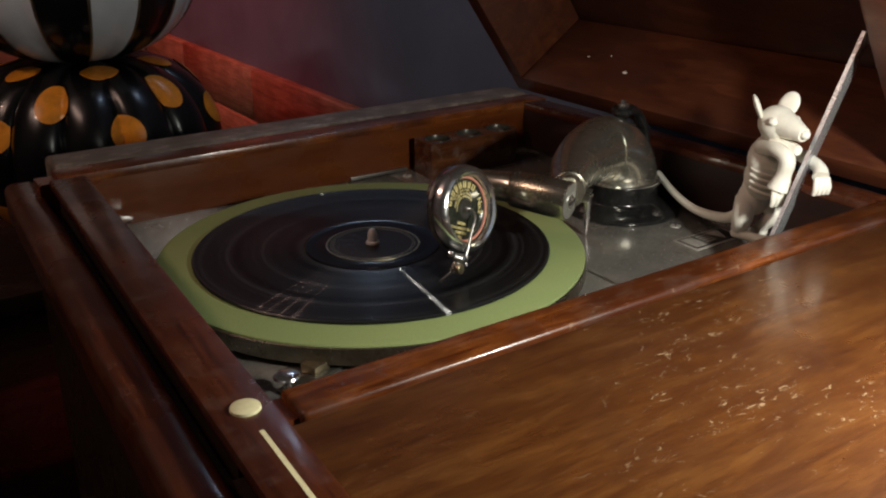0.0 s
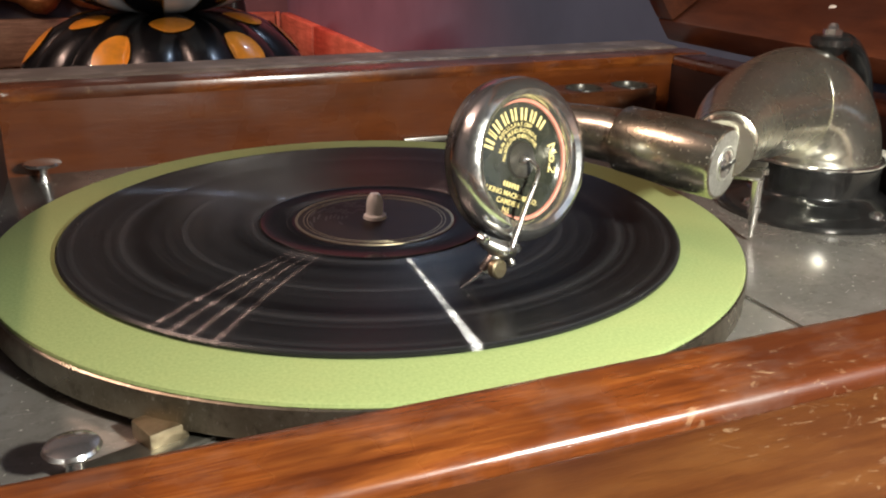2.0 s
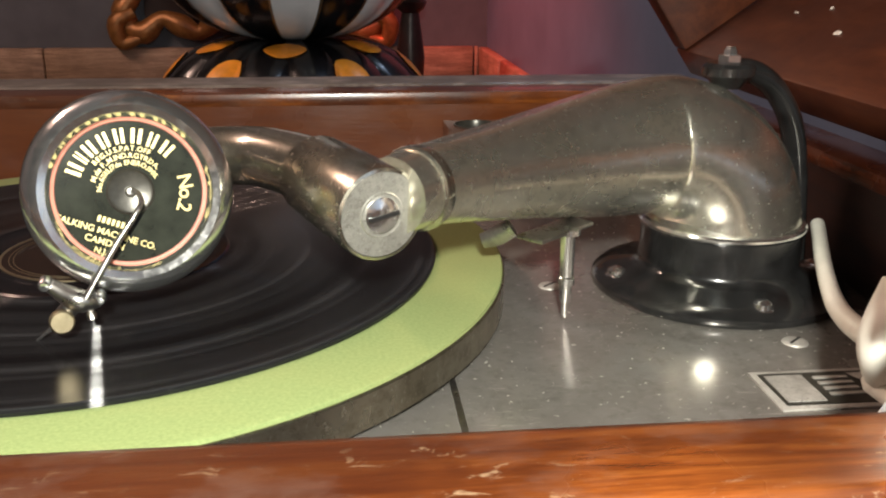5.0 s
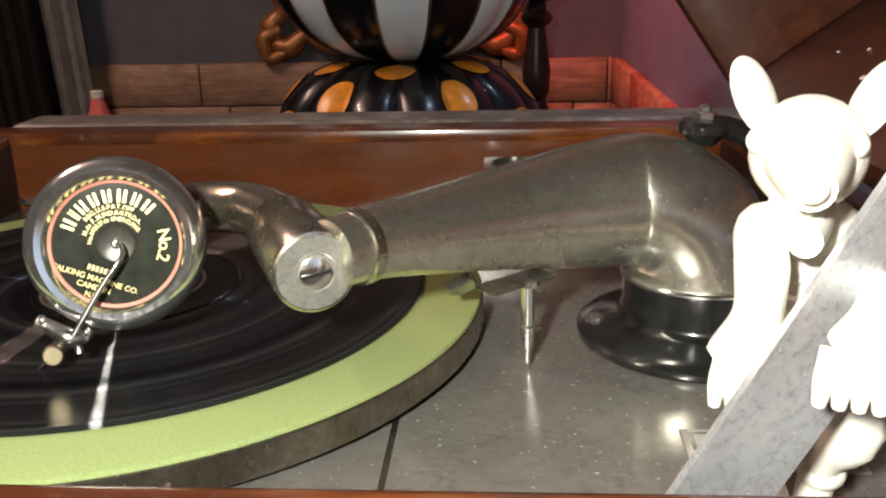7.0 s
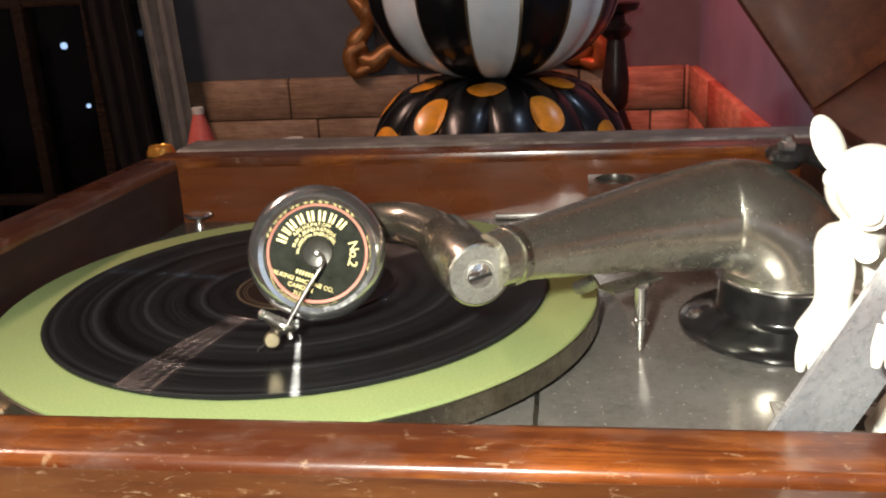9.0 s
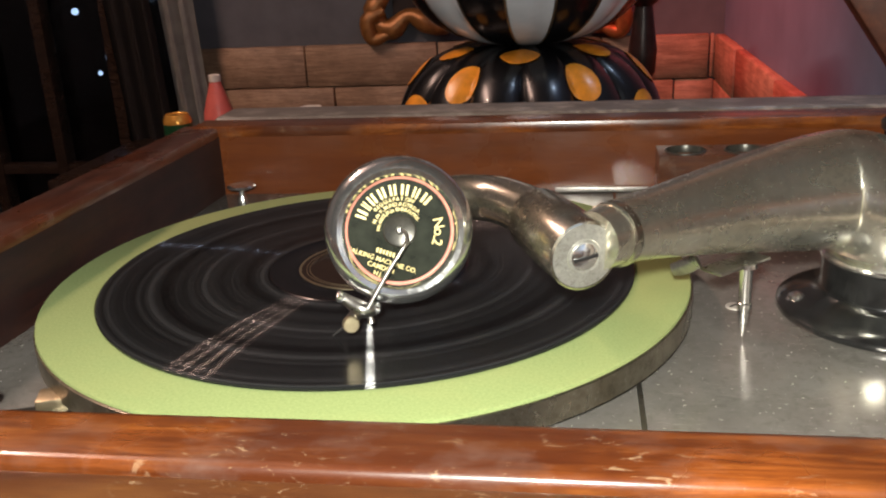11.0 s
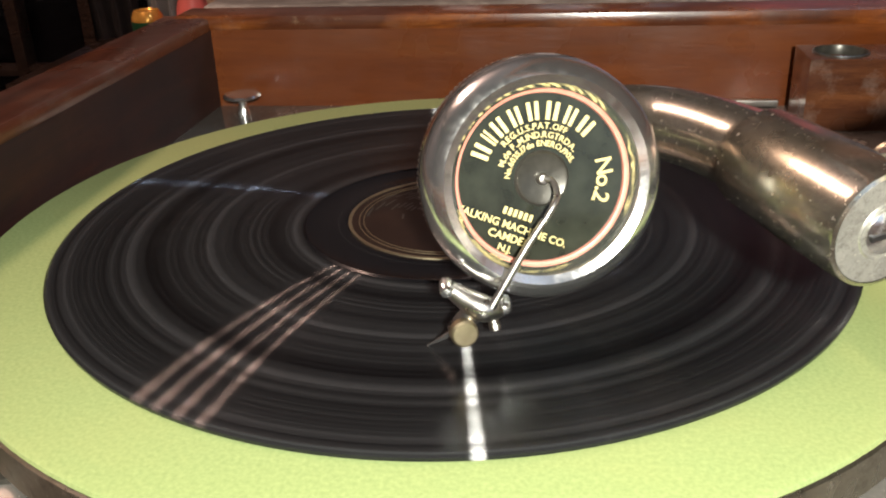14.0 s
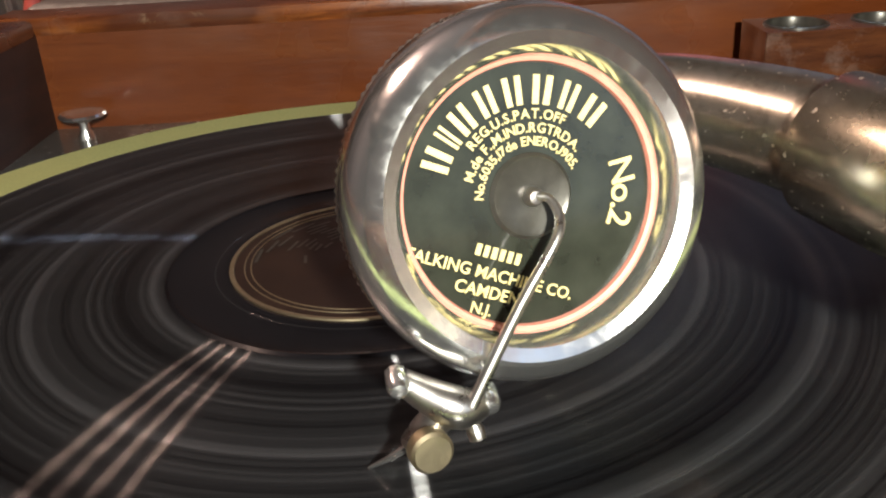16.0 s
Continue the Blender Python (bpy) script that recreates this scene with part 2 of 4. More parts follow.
def vinyl(name, r0, r1):
    m, nt, b = nodes_of(name)
    c = nt.nodes.new("ShaderNodeTexCoord")
    ln = nt.nodes.new("ShaderNodeVectorMath")
    ln.operation = "LENGTH"
    mp = nt.nodes.new("ShaderNodeMapping")
    mp.inputs["Scale"].default_value = (1, 1, 0)
    link(nt, c.outputs["Object"], mp.inputs[0])
    link(nt, mp.outputs[0], ln.inputs[0])
    cb = nt.nodes.new("ShaderNodeCombineXYZ")
    link(nt, ln.outputs["Value"], cb.inputs[0])
    n = nt.nodes.new("ShaderNodeTexNoise")
    n.inputs["Scale"].default_value, n.inputs["Detail"].default_value, n.inputs["Roughness"].default_value = 110, 8, 0.75
    link(nt, cb.outputs[0], n.inputs["Vector"])
    bands = ramp(nt, n.outputs[0], [(0.42, (0.002, 0.002, 0.0023)), (0.52, (0.010, 0.0104, 0.011)), (0.66, (0.036, 0.037, 0.039))])
    d = noise_tex(nt, 26, 7, (1, 1, 1), 0.75)
    dust = ramp(nt, d.outputs[0], [(0.56, (0, 0, 0)), (0.8, (0.08,) * 3)])
    link(nt, mix_color(nt, dust.outputs[0], bands.outputs[0], (0.10, 0.095, 0.09)), b.inputs["Base Color"])
    b.inputs["Roughness"].default_value, b.inputs["Specular IOR Level"].default_value = 0.26, 0.16
    g = nt.nodes.new("ShaderNodeBsdfAnisotropic")
    g.inputs["Roughness"].default_value, g.inputs["Anisotropy"].default_value = 0.24, 0.94
    t = nt.nodes.new("ShaderNodeTangent")
    t.direction_type, t.axis = "RADIAL", "Z"
    link(nt, t.outputs[0], g.inputs["Tangent"])
    amount = ramp(nt, n.outputs[0], [(0.42, (0.004,) * 3), (0.50, (0.022,) * 3), (0.60, (0.060,) * 3)])
    mx = nt.nodes.new("ShaderNodeMixShader")
    link(nt, amount.outputs[0], mx.inputs[0])
    link(nt, b.outputs[0], mx.inputs[1])
    link(nt, g.outputs[0], mx.inputs[2])
    link(nt, mx.outputs[0], nt.nodes["Material Output"].inputs[0])
    bump(nt, b, n.outputs[0], 0.25, 0.0002)
    return m


VINYL = vinyl("shellac_grooves", 0.04, 0.127)
DEADWAX = plain("smooth_shellac", (0.005, 0.005, 0.006), 0.2, 0, 0.3, 30, 0.0, 0.03)
DEADWAX.node_tree.nodes["Principled BSDF"].inputs["Specular IOR Level"].default_value = 0.2
PIN = metal("spindle_nickel", (0.92, 0.91, 0.88), (0.7, 0.68, 0.62), (0.3, 0.45), 200, 0.5, 0.25)
DULL = plain("dull_grey_disc", (0.07, 0.066, 0.055), 0.3, 0.5, 0.4, 300, 0, 0.15)
LABEL = plain("dark_label", (0.018, 0.009, 0.006), 0.45, 0, 0.4, 120)
LABEL.node_tree.nodes["Principled BSDF"].inputs["Specular IOR Level"].default_value = 0.2

# ---------------------------------------------------------------- builders
def part(name, bm, material, parent=None, label="", m=None):
    """Links a bmesh as one mesh object, under a thing or a part where one is given."""
    me = bpy.data.meshes.new(name)
    bm.to_mesh(me)
    bm.free()
    mats = material if isinstance(material, (list, tuple)) else [material]
    for x in mats:
        me.materials.append(x)
    ob = new(name, me)
    if m is not None:
        ob.matrix_basis = m
    if parent is not None:
        ob.parent = parent
    return tagged(ob, label)


def empty(name, m, label, category, group="", kind=""):
    ob = new(name)
    ob.empty_display_size = 0.02
    ob.matrix_basis = m
    return tagged(ob, label, category, group, kind)


def smooth(bm, angle=35):
    lim = radians(angle)
    for f in bm.faces:
        f.smooth = True
    for e in bm.edges:
        if len(e.link_faces) == 2 and e.calc_face_angle(0) > lim:
            e.smooth = False
    return bm


def box(x0, x1, y0, y1, z0, z1, bev=0.0, seg=2):
    bm = bmesh.new()
    bmesh.ops.create_cube(bm, size=1)
    for v in bm.verts:
        v.co = Vector((x0 + (v.co.x + 0.5) * (x1 - x0), y0 + (v.co.y + 0.5) * (y1 - y0), z0 + (v.co.z + 0.5) * (z1 - z0)))
    if bev:
        bmesh.ops.bevel(bm, geom=bm.edges[:], offset=bev, segments=seg, affect="EDGES", profile=0.6)
        smooth(bm, 50)
    return bm


def lathe(profile, seg=48, angle=35):
    bm = bmesh.new()
    rings = []
    for r, z in profile:
        if r < 1e-6:
            rings.append([bm.verts.new((0, 0, z))])
        else:
            rings.append([bm.verts.new((r * math.cos(6.283185 * i / seg), r * math.sin(6.283185 * i / seg), z)) for i in range(seg)])
    for a, b in zip(rings, rings[1:]):
        for i in range(seg):
            j = (i + 1) % seg
            if len(a) == 1 and len(b) == 1:
                continue
            if len(a) == 1:
                bm.faces.new((a[0], b[j], b[i]))
            elif len(b) == 1:
                bm.faces.new((a[i], a[j], b[0]))
            else:
                bm.faces.new((a[i], a[j], b[j], b[i]))
    bmesh.ops.recalc_face_normals(bm, faces=bm.faces[:])
    return smooth(bm, angle)


def spline(points, n):
    """Points of a Catmull-Rom curve through rows of any width."""
    p = [np.array(q, float) for q in points]
    p = [2 * p[0] - p[1]] + p + [2 * p[-1] - p[-2]]
    out = []
    for i in range(1, len(p) - 2):
        for k in range(n):
            t = k / n
            out.append(0.5 * (2 * p[i] + (p[i + 1] - p[i - 1]) * t + (2 * p[i - 1] - 5 * p[i] + 4 * p[i + 1] - p[i + 2]) * t * t + (3 * p[i] - p[i - 1] - 3 * p[i + 1] + p[i + 2]) * t ** 3))
    out.append(p[-2])
    return out


def tube(points, n=6, seg=20, flat=1.0, bm=None, raw=False):
    """A tapered tube along rows of x, y, z, radius."""
    bm = bm or bmesh.new()
    pts = [np.array(q, float) for q in points] if raw else spline(points, n)
    rings, side = [], None
    for i, q in enumerate(pts):
        a, b = pts[max(i - 1, 0)], pts[min(i + 1, len(pts) - 1)]
        d = Vector(b[:3] - a[:3]).normalized()
        if side is None:
            side = d.orthogonal().normalized() if abs(d.z) > 0.9 else d.cross(Vector((0, 0, 1))).normalized()
        side = (side - d * side.dot(d)).normalized()
        up = side.cross(d)
        rings.append([bm.verts.new(Vector(q[:3]) + (side * math.cos(6.283185 * k / seg) * flat + up * math.sin(6.283185 * k / seg)) * q[3]) for k in range(seg)])
    for a, b in zip(rings, rings[1:]):
        for k in range(seg):
            bm.faces.new((a[k], a[(k + 1) % seg], b[(k + 1) % seg], b[k]))
    bm.faces.new(rings[0])
    bm.faces.new(rings[-1])
    bmesh.ops.recalc_face_normals(bm, faces=bm.faces[:])
    return smooth(bm, 45)


def ball(bm, c, r, seg=14, m=None):
    bmesh.ops.create_uvsphere(bm, u_segments=seg, v_segments=max(6, seg // 2 + 2), radius=1,
                              matrix=Matrix.Translation(c) @ (m or Matrix.Identity(4)) @ Matrix.Diagonal((*r, 1)) if isinstance(r, tuple) else Matrix.Translation(c) @ Matrix.Diagonal((r, r, r, 1)))
    return bm


def axis_pose(at, direction, up=(0, 0, 1)):
    z = Vector(direction).normalized()
    x = Vector(up).cross(z)
    x = x.normalized() if x.length > 1e-4 else Vector((1, 0, 0))
    y = z.cross(x)
    return Matrix.Translation(at) @ Matrix((x, y, z)).transposed().to_4x4()

# ---------------------------------------------------------------- the cabinet
BZ, RZ = -0.017, 0.032                      # motor board, top of the rails
X0, X1, Y0, Y1 = -0.158, 0.292, -0.199, 0.195  # inside of the well
FLOOR = -0.82
cabinet = empty("gramophone_cabinet", pose(0, 0, FLOOR), "dark red mahogany console gramophone cabinet with its lid propped open", "gramophone")
CAB = pose(0, 0, -FLOOR)


SKEW = CAB @ Matrix.Translation((-0.158, 0, 0)) @ pose(0, 0, 0, 0, 0, -2.4) @ Matrix.Translation((0.158, 0, 0))


def cab(name, bm, mat, label="", m=None):
    return part(name, bm, mat, cabinet, label, m or CAB)


cab("motor_board", box(X0 - 0.012, 0.1238, Y0 - 0.004, Y1 + 0.004, BZ - 0.012, BZ, 0.0006), BOARD, "grey satin metal-faced motor board, dusty")
cab("motor_board", box(0.1252, X1 + 0.004, Y0 - 0.004, Y1 + 0.004, BZ - 0.012, BZ, 0.0006), BOARD, "grey satin metal-faced motor board, dusty")
cab("joint_strip", box(0.1236, 0.1256, Y0, -0.06, BZ - 0.004, BZ + 0.0004), STEEL)
cab("far_side", box(X0 - 0.026, X1 + 0.026, Y1, Y1 + 0.022, -0.3, RZ - 0.004), MAHOG)
cab("near_side", box(X0 - 0.026, X1 + 0.026, Y0 - 0.02, Y0, -0.3, RZ - 0.004), MAHOG)
# end walls take the near-black mahogany, shade painted into it
cab("front_side", box(X0 - 0.022, X0, Y0 - 0.02, Y1 + 0.01, -0.3, RZ - 0.004), MAHOG_Y_SHADE, "", SKEW)
cab("back_side", box(X1, X1 + 0.022, Y0, Y1, -0.3, RZ - 0.004), MAHOG_Y_SHADE)
# rails round the well, with an outer moulding one groove away
cab("far_rail", box(X0 - 0.012, X1 + 0.03, Y1 - 0.001, Y1 + 0.026, RZ - 0.008, RZ, 0.0025), RAIL, "worn dusty top rail")
cab("far_moulding", box(X0 - 0.008, X1 + 0.03, Y1 + 0.029, Y1 + 0.072, RZ - 0.03, RZ + 0.0005, 0.006, 4), DUSTY, "dusty rounded moulding")
cab("near_rail", box(X0 - 0.002, X1 + 0.03, Y0 - 0.024, Y0 + 0.001, RZ - 0.008, RZ, 0.003, 3), RAIL, "worn polished rail with a pale rubbed edge")
# front rail and moulding use the rail wood with shade in its colour
cab("front_rail", box(X0 - 0.027, X0 + 0.001, -0.62, Y1 - 0.0015, RZ - 0.008, RZ - 0.0004, 0.0025), RAIL_Y_SHADE, "", SKEW)
cab("front_moulding", box(X0 - 0.056, X0 - 0.03, -0.62, Y1 + 0.05, RZ - 0.045, RZ - 0.012, 0.009, 4), RAIL_Y_SHADE, "", SKEW)
cab("back_rail", box(X1 - 0.001, X1 + 0.026, Y0 + 0.002, Y1 - 0.0015, RZ - 0.008, RZ - 0.0004, 0.0025), RAIL_Y_SHADE)
cab("fixed_top", box(X0 - 0.012, X1 + 0.03, -0.62, Y0 - 0.0275, RZ - 0.02, RZ - 0.001, 0.002), TOP, "scuffed glossy brown fixed top panel")
# thin cream strip painted for the specular line along this edge
cab("edge_glint", box(X0 - 0.0132, X0 - 0.0110, -0.6, Y0 - 0.026, RZ - 0.003, RZ - 0.0002), CREAM, "pale strip painted as the glint along the panel's edge", SKEW)
cab("carcass", box(X0 - 0.04, X1 + 0.025, -0.61, Y0 - 0.022, FLOOR + 0.1, RZ - 0.022), DARKTABLE)
cab("carcass", box(X0 - 0.04, X1 + 0.025, Y0 - 0.02, Y1 + 0.06, FLOOR + 0.1, -0.3), DARKTABLE)
cab("front_panel", box(X0 - 0.04, X0 - 0.0225, Y0 - 0.02, Y1 + 0.06, -0.3, RZ - 0.03), DARKTABLE, "", SKEW)
cab("far_panel", box(X0 - 0.022, X1 + 0.025, Y1 + 0.0225, Y1 + 0.06, -0.3, RZ - 0.028), DARKTABLE)
for x in (X0 - 0.03, X1 - 0.02):
    for y in (-0.6, Y1 + 0.02):
        cab("leg", box(x, x + 0.035, y, y + 0.035, FLOOR, FLOOR + 0.1, 0.003), DARKTABLE)
cab("bumper", lathe([(0, RZ + 0.0014), (0.0055, RZ + 0.0014), (0.0068, RZ + 0.0008), (0.007, RZ - 0.0006)], 28), CREAM, "round cream felt bumper").matrix_basis = CAB @ pose(-0.1785, Y0 - 0.0055, 0)

cab("foot_strip", box(0.085, 0.147, Y1 - 0.004, Y1 - 0.0005, BZ + 0.0005, BZ + 0.004, 0.0006), STEEL, "bright metal strip along the wall's foot")
# lid: a shallow box on its back hinge, propped half open
HX, HZ, OPEN = X1 + 0.022, RZ + 0.004, 55.0
LIDM = CAB @ pose(HX, 0, HZ, 0, OPEN, 0)
YL = 0.232
lid = part("lid", box(-0.5, 0, -YL, YL, 0.095, 0.113, 0.004), LIDWOOD, cabinet, "dark mahogany lid, open and leaning on its stay", LIDM)
part("skirt", box(-0.02, 0, -YL, YL, 0, 0.0945, 0.002), LIDWOOD, lid)
part("skirt", box(-0.5, -0.48, -YL, YL, 0, 0.0945, 0.002), LIDWOOD, lid)
part("skirt", box(-0.4795, -0.0205, YL - 0.02, YL, 0, 0.0945, 0.002), LIDWOOD, lid)
part("skirt", box(-0.4795, -0.0205, -YL, -YL + 0.02, 0, 0.0945, 0.002), LIDWOOD, lid)
random.seed(5)
for k in range(4):
    y, h = random.uniform(0.03, 0.16), random.uniform(0.03, 0.055)
    part("chip", ball(bmesh.new(), (-0.0203, y if k else 0.093, h if k else 0.036), (0.0005, random.uniform(0.0006, 0.0025), random.uniform(0.0006, 0.0018)), 8), PALE, lid)

# lid stay: a flat nickelled bar on the near wall of the well
sx, sz = 0.47, 0.883
stay = empty("lid_stay", pose(0.188, -0.190, BZ), "broad flat nickelled lid stay bar", "lid stay")
bm = bmesh.new()
L = 0.192
rows = []
for s in np.linspace(-0.01, L, 12):
    a = Vector((0.172 - 0.188 + sx * s, 0, sz * s))
    w = Vector((0.028, 0.011, 0)) if s < L - 0.02 else Vector((0.022, 0.009, -0.004))
    rows.append([bm.verts.new(a + Vector((0, -0.0015, 0))), bm.verts.new(a + Vector((0, 0.0015, 0))), bm.verts.new(a + w + Vector((0, 0.0015, 0))), bm.verts.new(a + w + Vector((0, -0.0015, 0)))])
for a, b in zip(rows, rows[1:]):
    for k in range(4):
        bm.faces.new((a[k], a[(k + 1) % 4], b[(k + 1) % 4], b[k]))
bm.faces.new(rows[0]), bm.faces.new(rows[-1])
bmesh.ops.recalc_face_normals(bm, faces=bm.faces[:])
part("bar", bm, STAYM, stay)
part("pivot", lathe([(0, 0.004), (0.004, 0.0035), (0.0055, 0.0015), (0.0055, -0.004)], 20), STEEL, stay, "", axis_pose((sx * L - 0.006, -0.003, sz * L - 0.004), (0, -1, 0)))
part("foot_bracket", tube([(-0.02, 0.004, 0.002, 0.002), (-0.02, 0.006, 0.009, 0.002), (-0.01, 0.004, 0.013, 0.002)], 4, 8), BRASS, stay)

# ---------------------------------------------------------------- turntable and record
table = empty("turntable", pose(0, 0, BZ), "round turntable covered in yellow-green felt", "turntable")
TB = pose(0, 0, -BZ)
part("platter", lathe([(0, -0.0035), (0.1496, -0.0035), (0.1512, -0.0016), (0.1526, -0.0024), (0.1526, -0.0125), (0.151, -0.0138), (0.145, -0.0138), (0.02, -0.008), (0, -0.008)], 128), RIMMET, table, "nickelled platter rim, tarnished", TB)
part("felt", lathe([(0, 0), (0.1506, 0), (0.1517, -0.0006), (0.152, -0.0016), (0.1505, -0.0033), (0, -0.0033)], 128), FELT, table, "yellow-green felt mat", TB)
part("spindle", lathe([(0, 0.0138), (0.0018, 0.0134), (0.0031, 0.0115), (0.0036, 0.009), (0.0036, 0.0045), (0.0048, 0.004), (0.005, 0.0026), (0.0035, 0.0024), (0.0035, -0.003)], 24), PIN, table, "", TB)
part("bearing", lathe([(0.02, -0.0075), (0.012, -0.0168), (0, -0.0168)], 32), STEEL, table, "", TB)

record = empty("record", pose(0, 0, 0.0002), "black shellac ten-inch record with a dark label", "record")
part("disc", lathe([(0, 0.0018), (0.0355, 0.0018), (0.037, 0.0021), (0.0385, 0.0018), (0.1235, 0.0019), (0.126, 0.0022), (0.127, 0.0014), (0.1268, 0.0003), (0.125, 0), (0, 0)], 160), VINYL, record)
part("dead_wax", lathe([(0.0338, 0.0018), (0.034, 0.00205), (0.0352, 0.0023), (0.0362, 0.00205), (0.0465, 0.00205), (0.0478, 0.0024), (0.0486, 0.0018)], 128), DEADWAX, record, "smooth run-out ring")
part("label", lathe([(0, 0.0021), (0.0332, 0.0021), (0.0335, 0.0017)], 96), LABEL, record, "near-black paper label with gilt print")
part("label_ring", lathe([(0.0326, 0.00205), (0.0327, 0.0024), (0.0337, 0.0024), (0.0338, 0.00205)], 96), BRASS, record)
for r in (0.0300, 0.0285):
    part("label_line", lathe([(r, 0.00205), (r + 0.00005, 0.00225), (r + 0.0003, 0.00225), (r + 0.00035, 0.00205)], 96), BRASS, record)
bm = bmesh.new()
random.seed(11)
for k in range(10):
    a0, r = random.uniform(0.9, 2.2), 0.012 + 0.0017 * k
    for j in range(3):
        s = a0 + j * 0.5
        vs = [bm.verts.new((rr * math.cos(s + d), rr * math.sin(s + d), 0.00225)) for rr, d in ((r, 0), (r + 0.0008, 0), (r + 0.0008, 0.28), (r, 0.28))]
        bm.faces.new(vs)
part("label_print", bm, DULL, record, "worn gilt print bars")

# ---------------------------------------------------------------- tone arm
arm = empty("tone_arm", pose(0.2405, -0.004, BZ), "tarnished nickel tone arm with a round soundbox", "tone arm")
AR = pose(-0.2405, 0.004, -BZ)


def arm_part(name, bm, mat, label="", m=None, parent=None):
    return part(name, bm, mat, parent or arm, label, AR @ m if m is not None else AR)


c0 = (0.2405, -0.004)
arm_part("flange", lathe([(0, 0.0088), (0.0300, 0.0088), (0.0309, 0.0078), (0.0309, -0.0045), (0.0318, -0.0066), (0.0345, -0.0084), (0.0420, -0.0108), (0.0475, -0.0124), (0.0491, -0.0138), (0.0494, -0.0156), (0.0489, -0.0168), (0, -0.0168)], 80), ENAMEL, "black enamelled base flange and collar", pose(*c0, 0))
for a in (181, -89, 1, 91):
    x, y = c0[0] + 0.0413 * math.cos(radians(a)), c0[1] + 0.0413 * math.sin(radians(a))
    arm_part("screw", lathe([(0, 0.0022), (0.0018, 0.0019), (0.0034, 0.0008), (0.0038, -0.001), (0.0046, -0.0014)], 20), CHROME, "", pose(x, y, -0.0104))
# main tube: swells from the crook and rounds off over the bell
rows = [(0.1068, -0.0873, 0.0440, 0.0112), (0.118, -0.0745, 0.0440, 0.0122), (0.138, -0.054, 0.0420, 0.0152), (0.160, -0.0345, 0.0404, 0.0188), (0.180, -0.0215, 0.0400, 0.0222), (0.195, -0.0140, 0.0402, 0.0243)]
for k in range(7):
    a, r = math.pi / 2 * k / 6, 0.0256 + 0.0040 * k / 6
    rows.append((0.2072 + (r + 0.0037) * math.sin(a), -0.0090 + 0.0050 * math.sin(a), 0.0112 + (r + 0.0037) * math.cos(a), r))
rows.append((0.2405, -0.0040, 0.0090, 0.0300))
arm_part("tube", tube(rows, 5, 56), TUBE, "swelling tapered nickel tube bent down into the collar, cloudy with tarnish")
arm_part("collar_ring", lathe([(0.0300, 0.0110), (0.0314, 0.0109), (0.0321, 0.0101), (0.0321, 0.0093), (0.0314, 0.0086), (0.0300, 0.0086)], 64), CHROME, "bright rolled rim", pose(*c0, 0))
arm_part("end_band", lathe([(0.0116, -0.0022), (0.0126, -0.0018), (0.0128, 0), (0.0126, 0.0018), (0.0118, 0.0022)], 36), NICKEL, "", axis_pose((0.1142, -0.0788, 0.0440), (0.66, 0.75, 0)))
# black strap with its pivot bolt over the elbow
bm = tube([(0.238, -0.003, 0.0672, 0.0046), (0.247, -0.002, 0.0672, 0.0046), (0.2575, 0.000, 0.0610, 0.0042), (0.2665, 0.001, 0.048, 0.0040), (0.2715, 0.002, 0.030, 0.0040), (0.2735, 0.002, 0.010, 0.0042), (0.2735, 0.002, -0.008, 0.0055)], 6, 16, 1.5)
arm_part("strap", bm, ENAMEL, "black enamelled curved strap")
arm_part("pivot_ring", lathe([(0, 0.0035), (0.0085, 0.0035), (0.010, 0.002), (0.010, -0.001), (0.0075, -0.003), (0.005, -0.006)], 32), ENAMEL, "", pose(0.238, -0.003, 0.0672))
arm_part("pivot_bolt", lathe([(0, 0.0062), (0.0018, 0.006), (0.0026, 0.0045), (0.0028, 0.0032), (0.0046, 0.003), (0.0046, 0.0002), (0.0026, 0), (0.0026, -0.01)], 6, 20), CHROME, "", pose(0.238, -0.003, 0.0706))
# rest pin under the tube
arm_part("rest_plate", box(0.150, 0.181, -0.0445, -0.0335, 0.0172, 0.0188, 0.0006), STEEL, "", pose(0, 0, 0) @ Matrix.Translation((0.166, -0.039, 0)) @ pose(0, 0, 0, 0, 0, 42) @ Matrix.Translation((-0.166, 0.039, 0)))
arm_part("rest_pin", lathe([(0, 0.019), (0.0042, 0.0185), (0.0044, 0.0165), (0.0027, 0.016), (0.0025, 0.001), (0.0030, 0.0005), (0.0030, -0.002), (0.0022, -0.0024), (0.0020, -0.0085), (0.0014, -0.009), (0.0012, -0.0145), (0, -0.0148)], 20), CHROME, "", pose(0.170, -0.0395, 0))
arm_part("hook", tube([(0.150, -0.040, 0.0195, 0.0035), (0.145, -0.037, 0.0155, 0.0036), (0.1405, -0.0345, 0.0132, 0.0028)], 4, 10, 0.35), STEEL)
# crook: swivel barrel with a slotted end screw, then the goose neck
d = Vector((-0.43, 0.90, 0.055)).normalized()
e = Vector((0.1030, -0.0935, 0.0405))
CR = axis_pose(e, -d)
crook = arm_part("crook", lathe([(0.0124, 0.0006), (0.0133, 0.0002), (0.0137, -0.0008), (0.0136, -0.020), (0.0129, -0.0415), (0.0122, -0.0425), (0.0110, -0.043)], 56), NICKEL, "tarnished swivel barrel", CR)
part("end_plate", lathe([(0, 0.0005), (0.0122, 0.0005), (0.0126, -0.0002), (0.0126, -0.003)], 56), DISCM, crook, "dull grey pitted end plate")
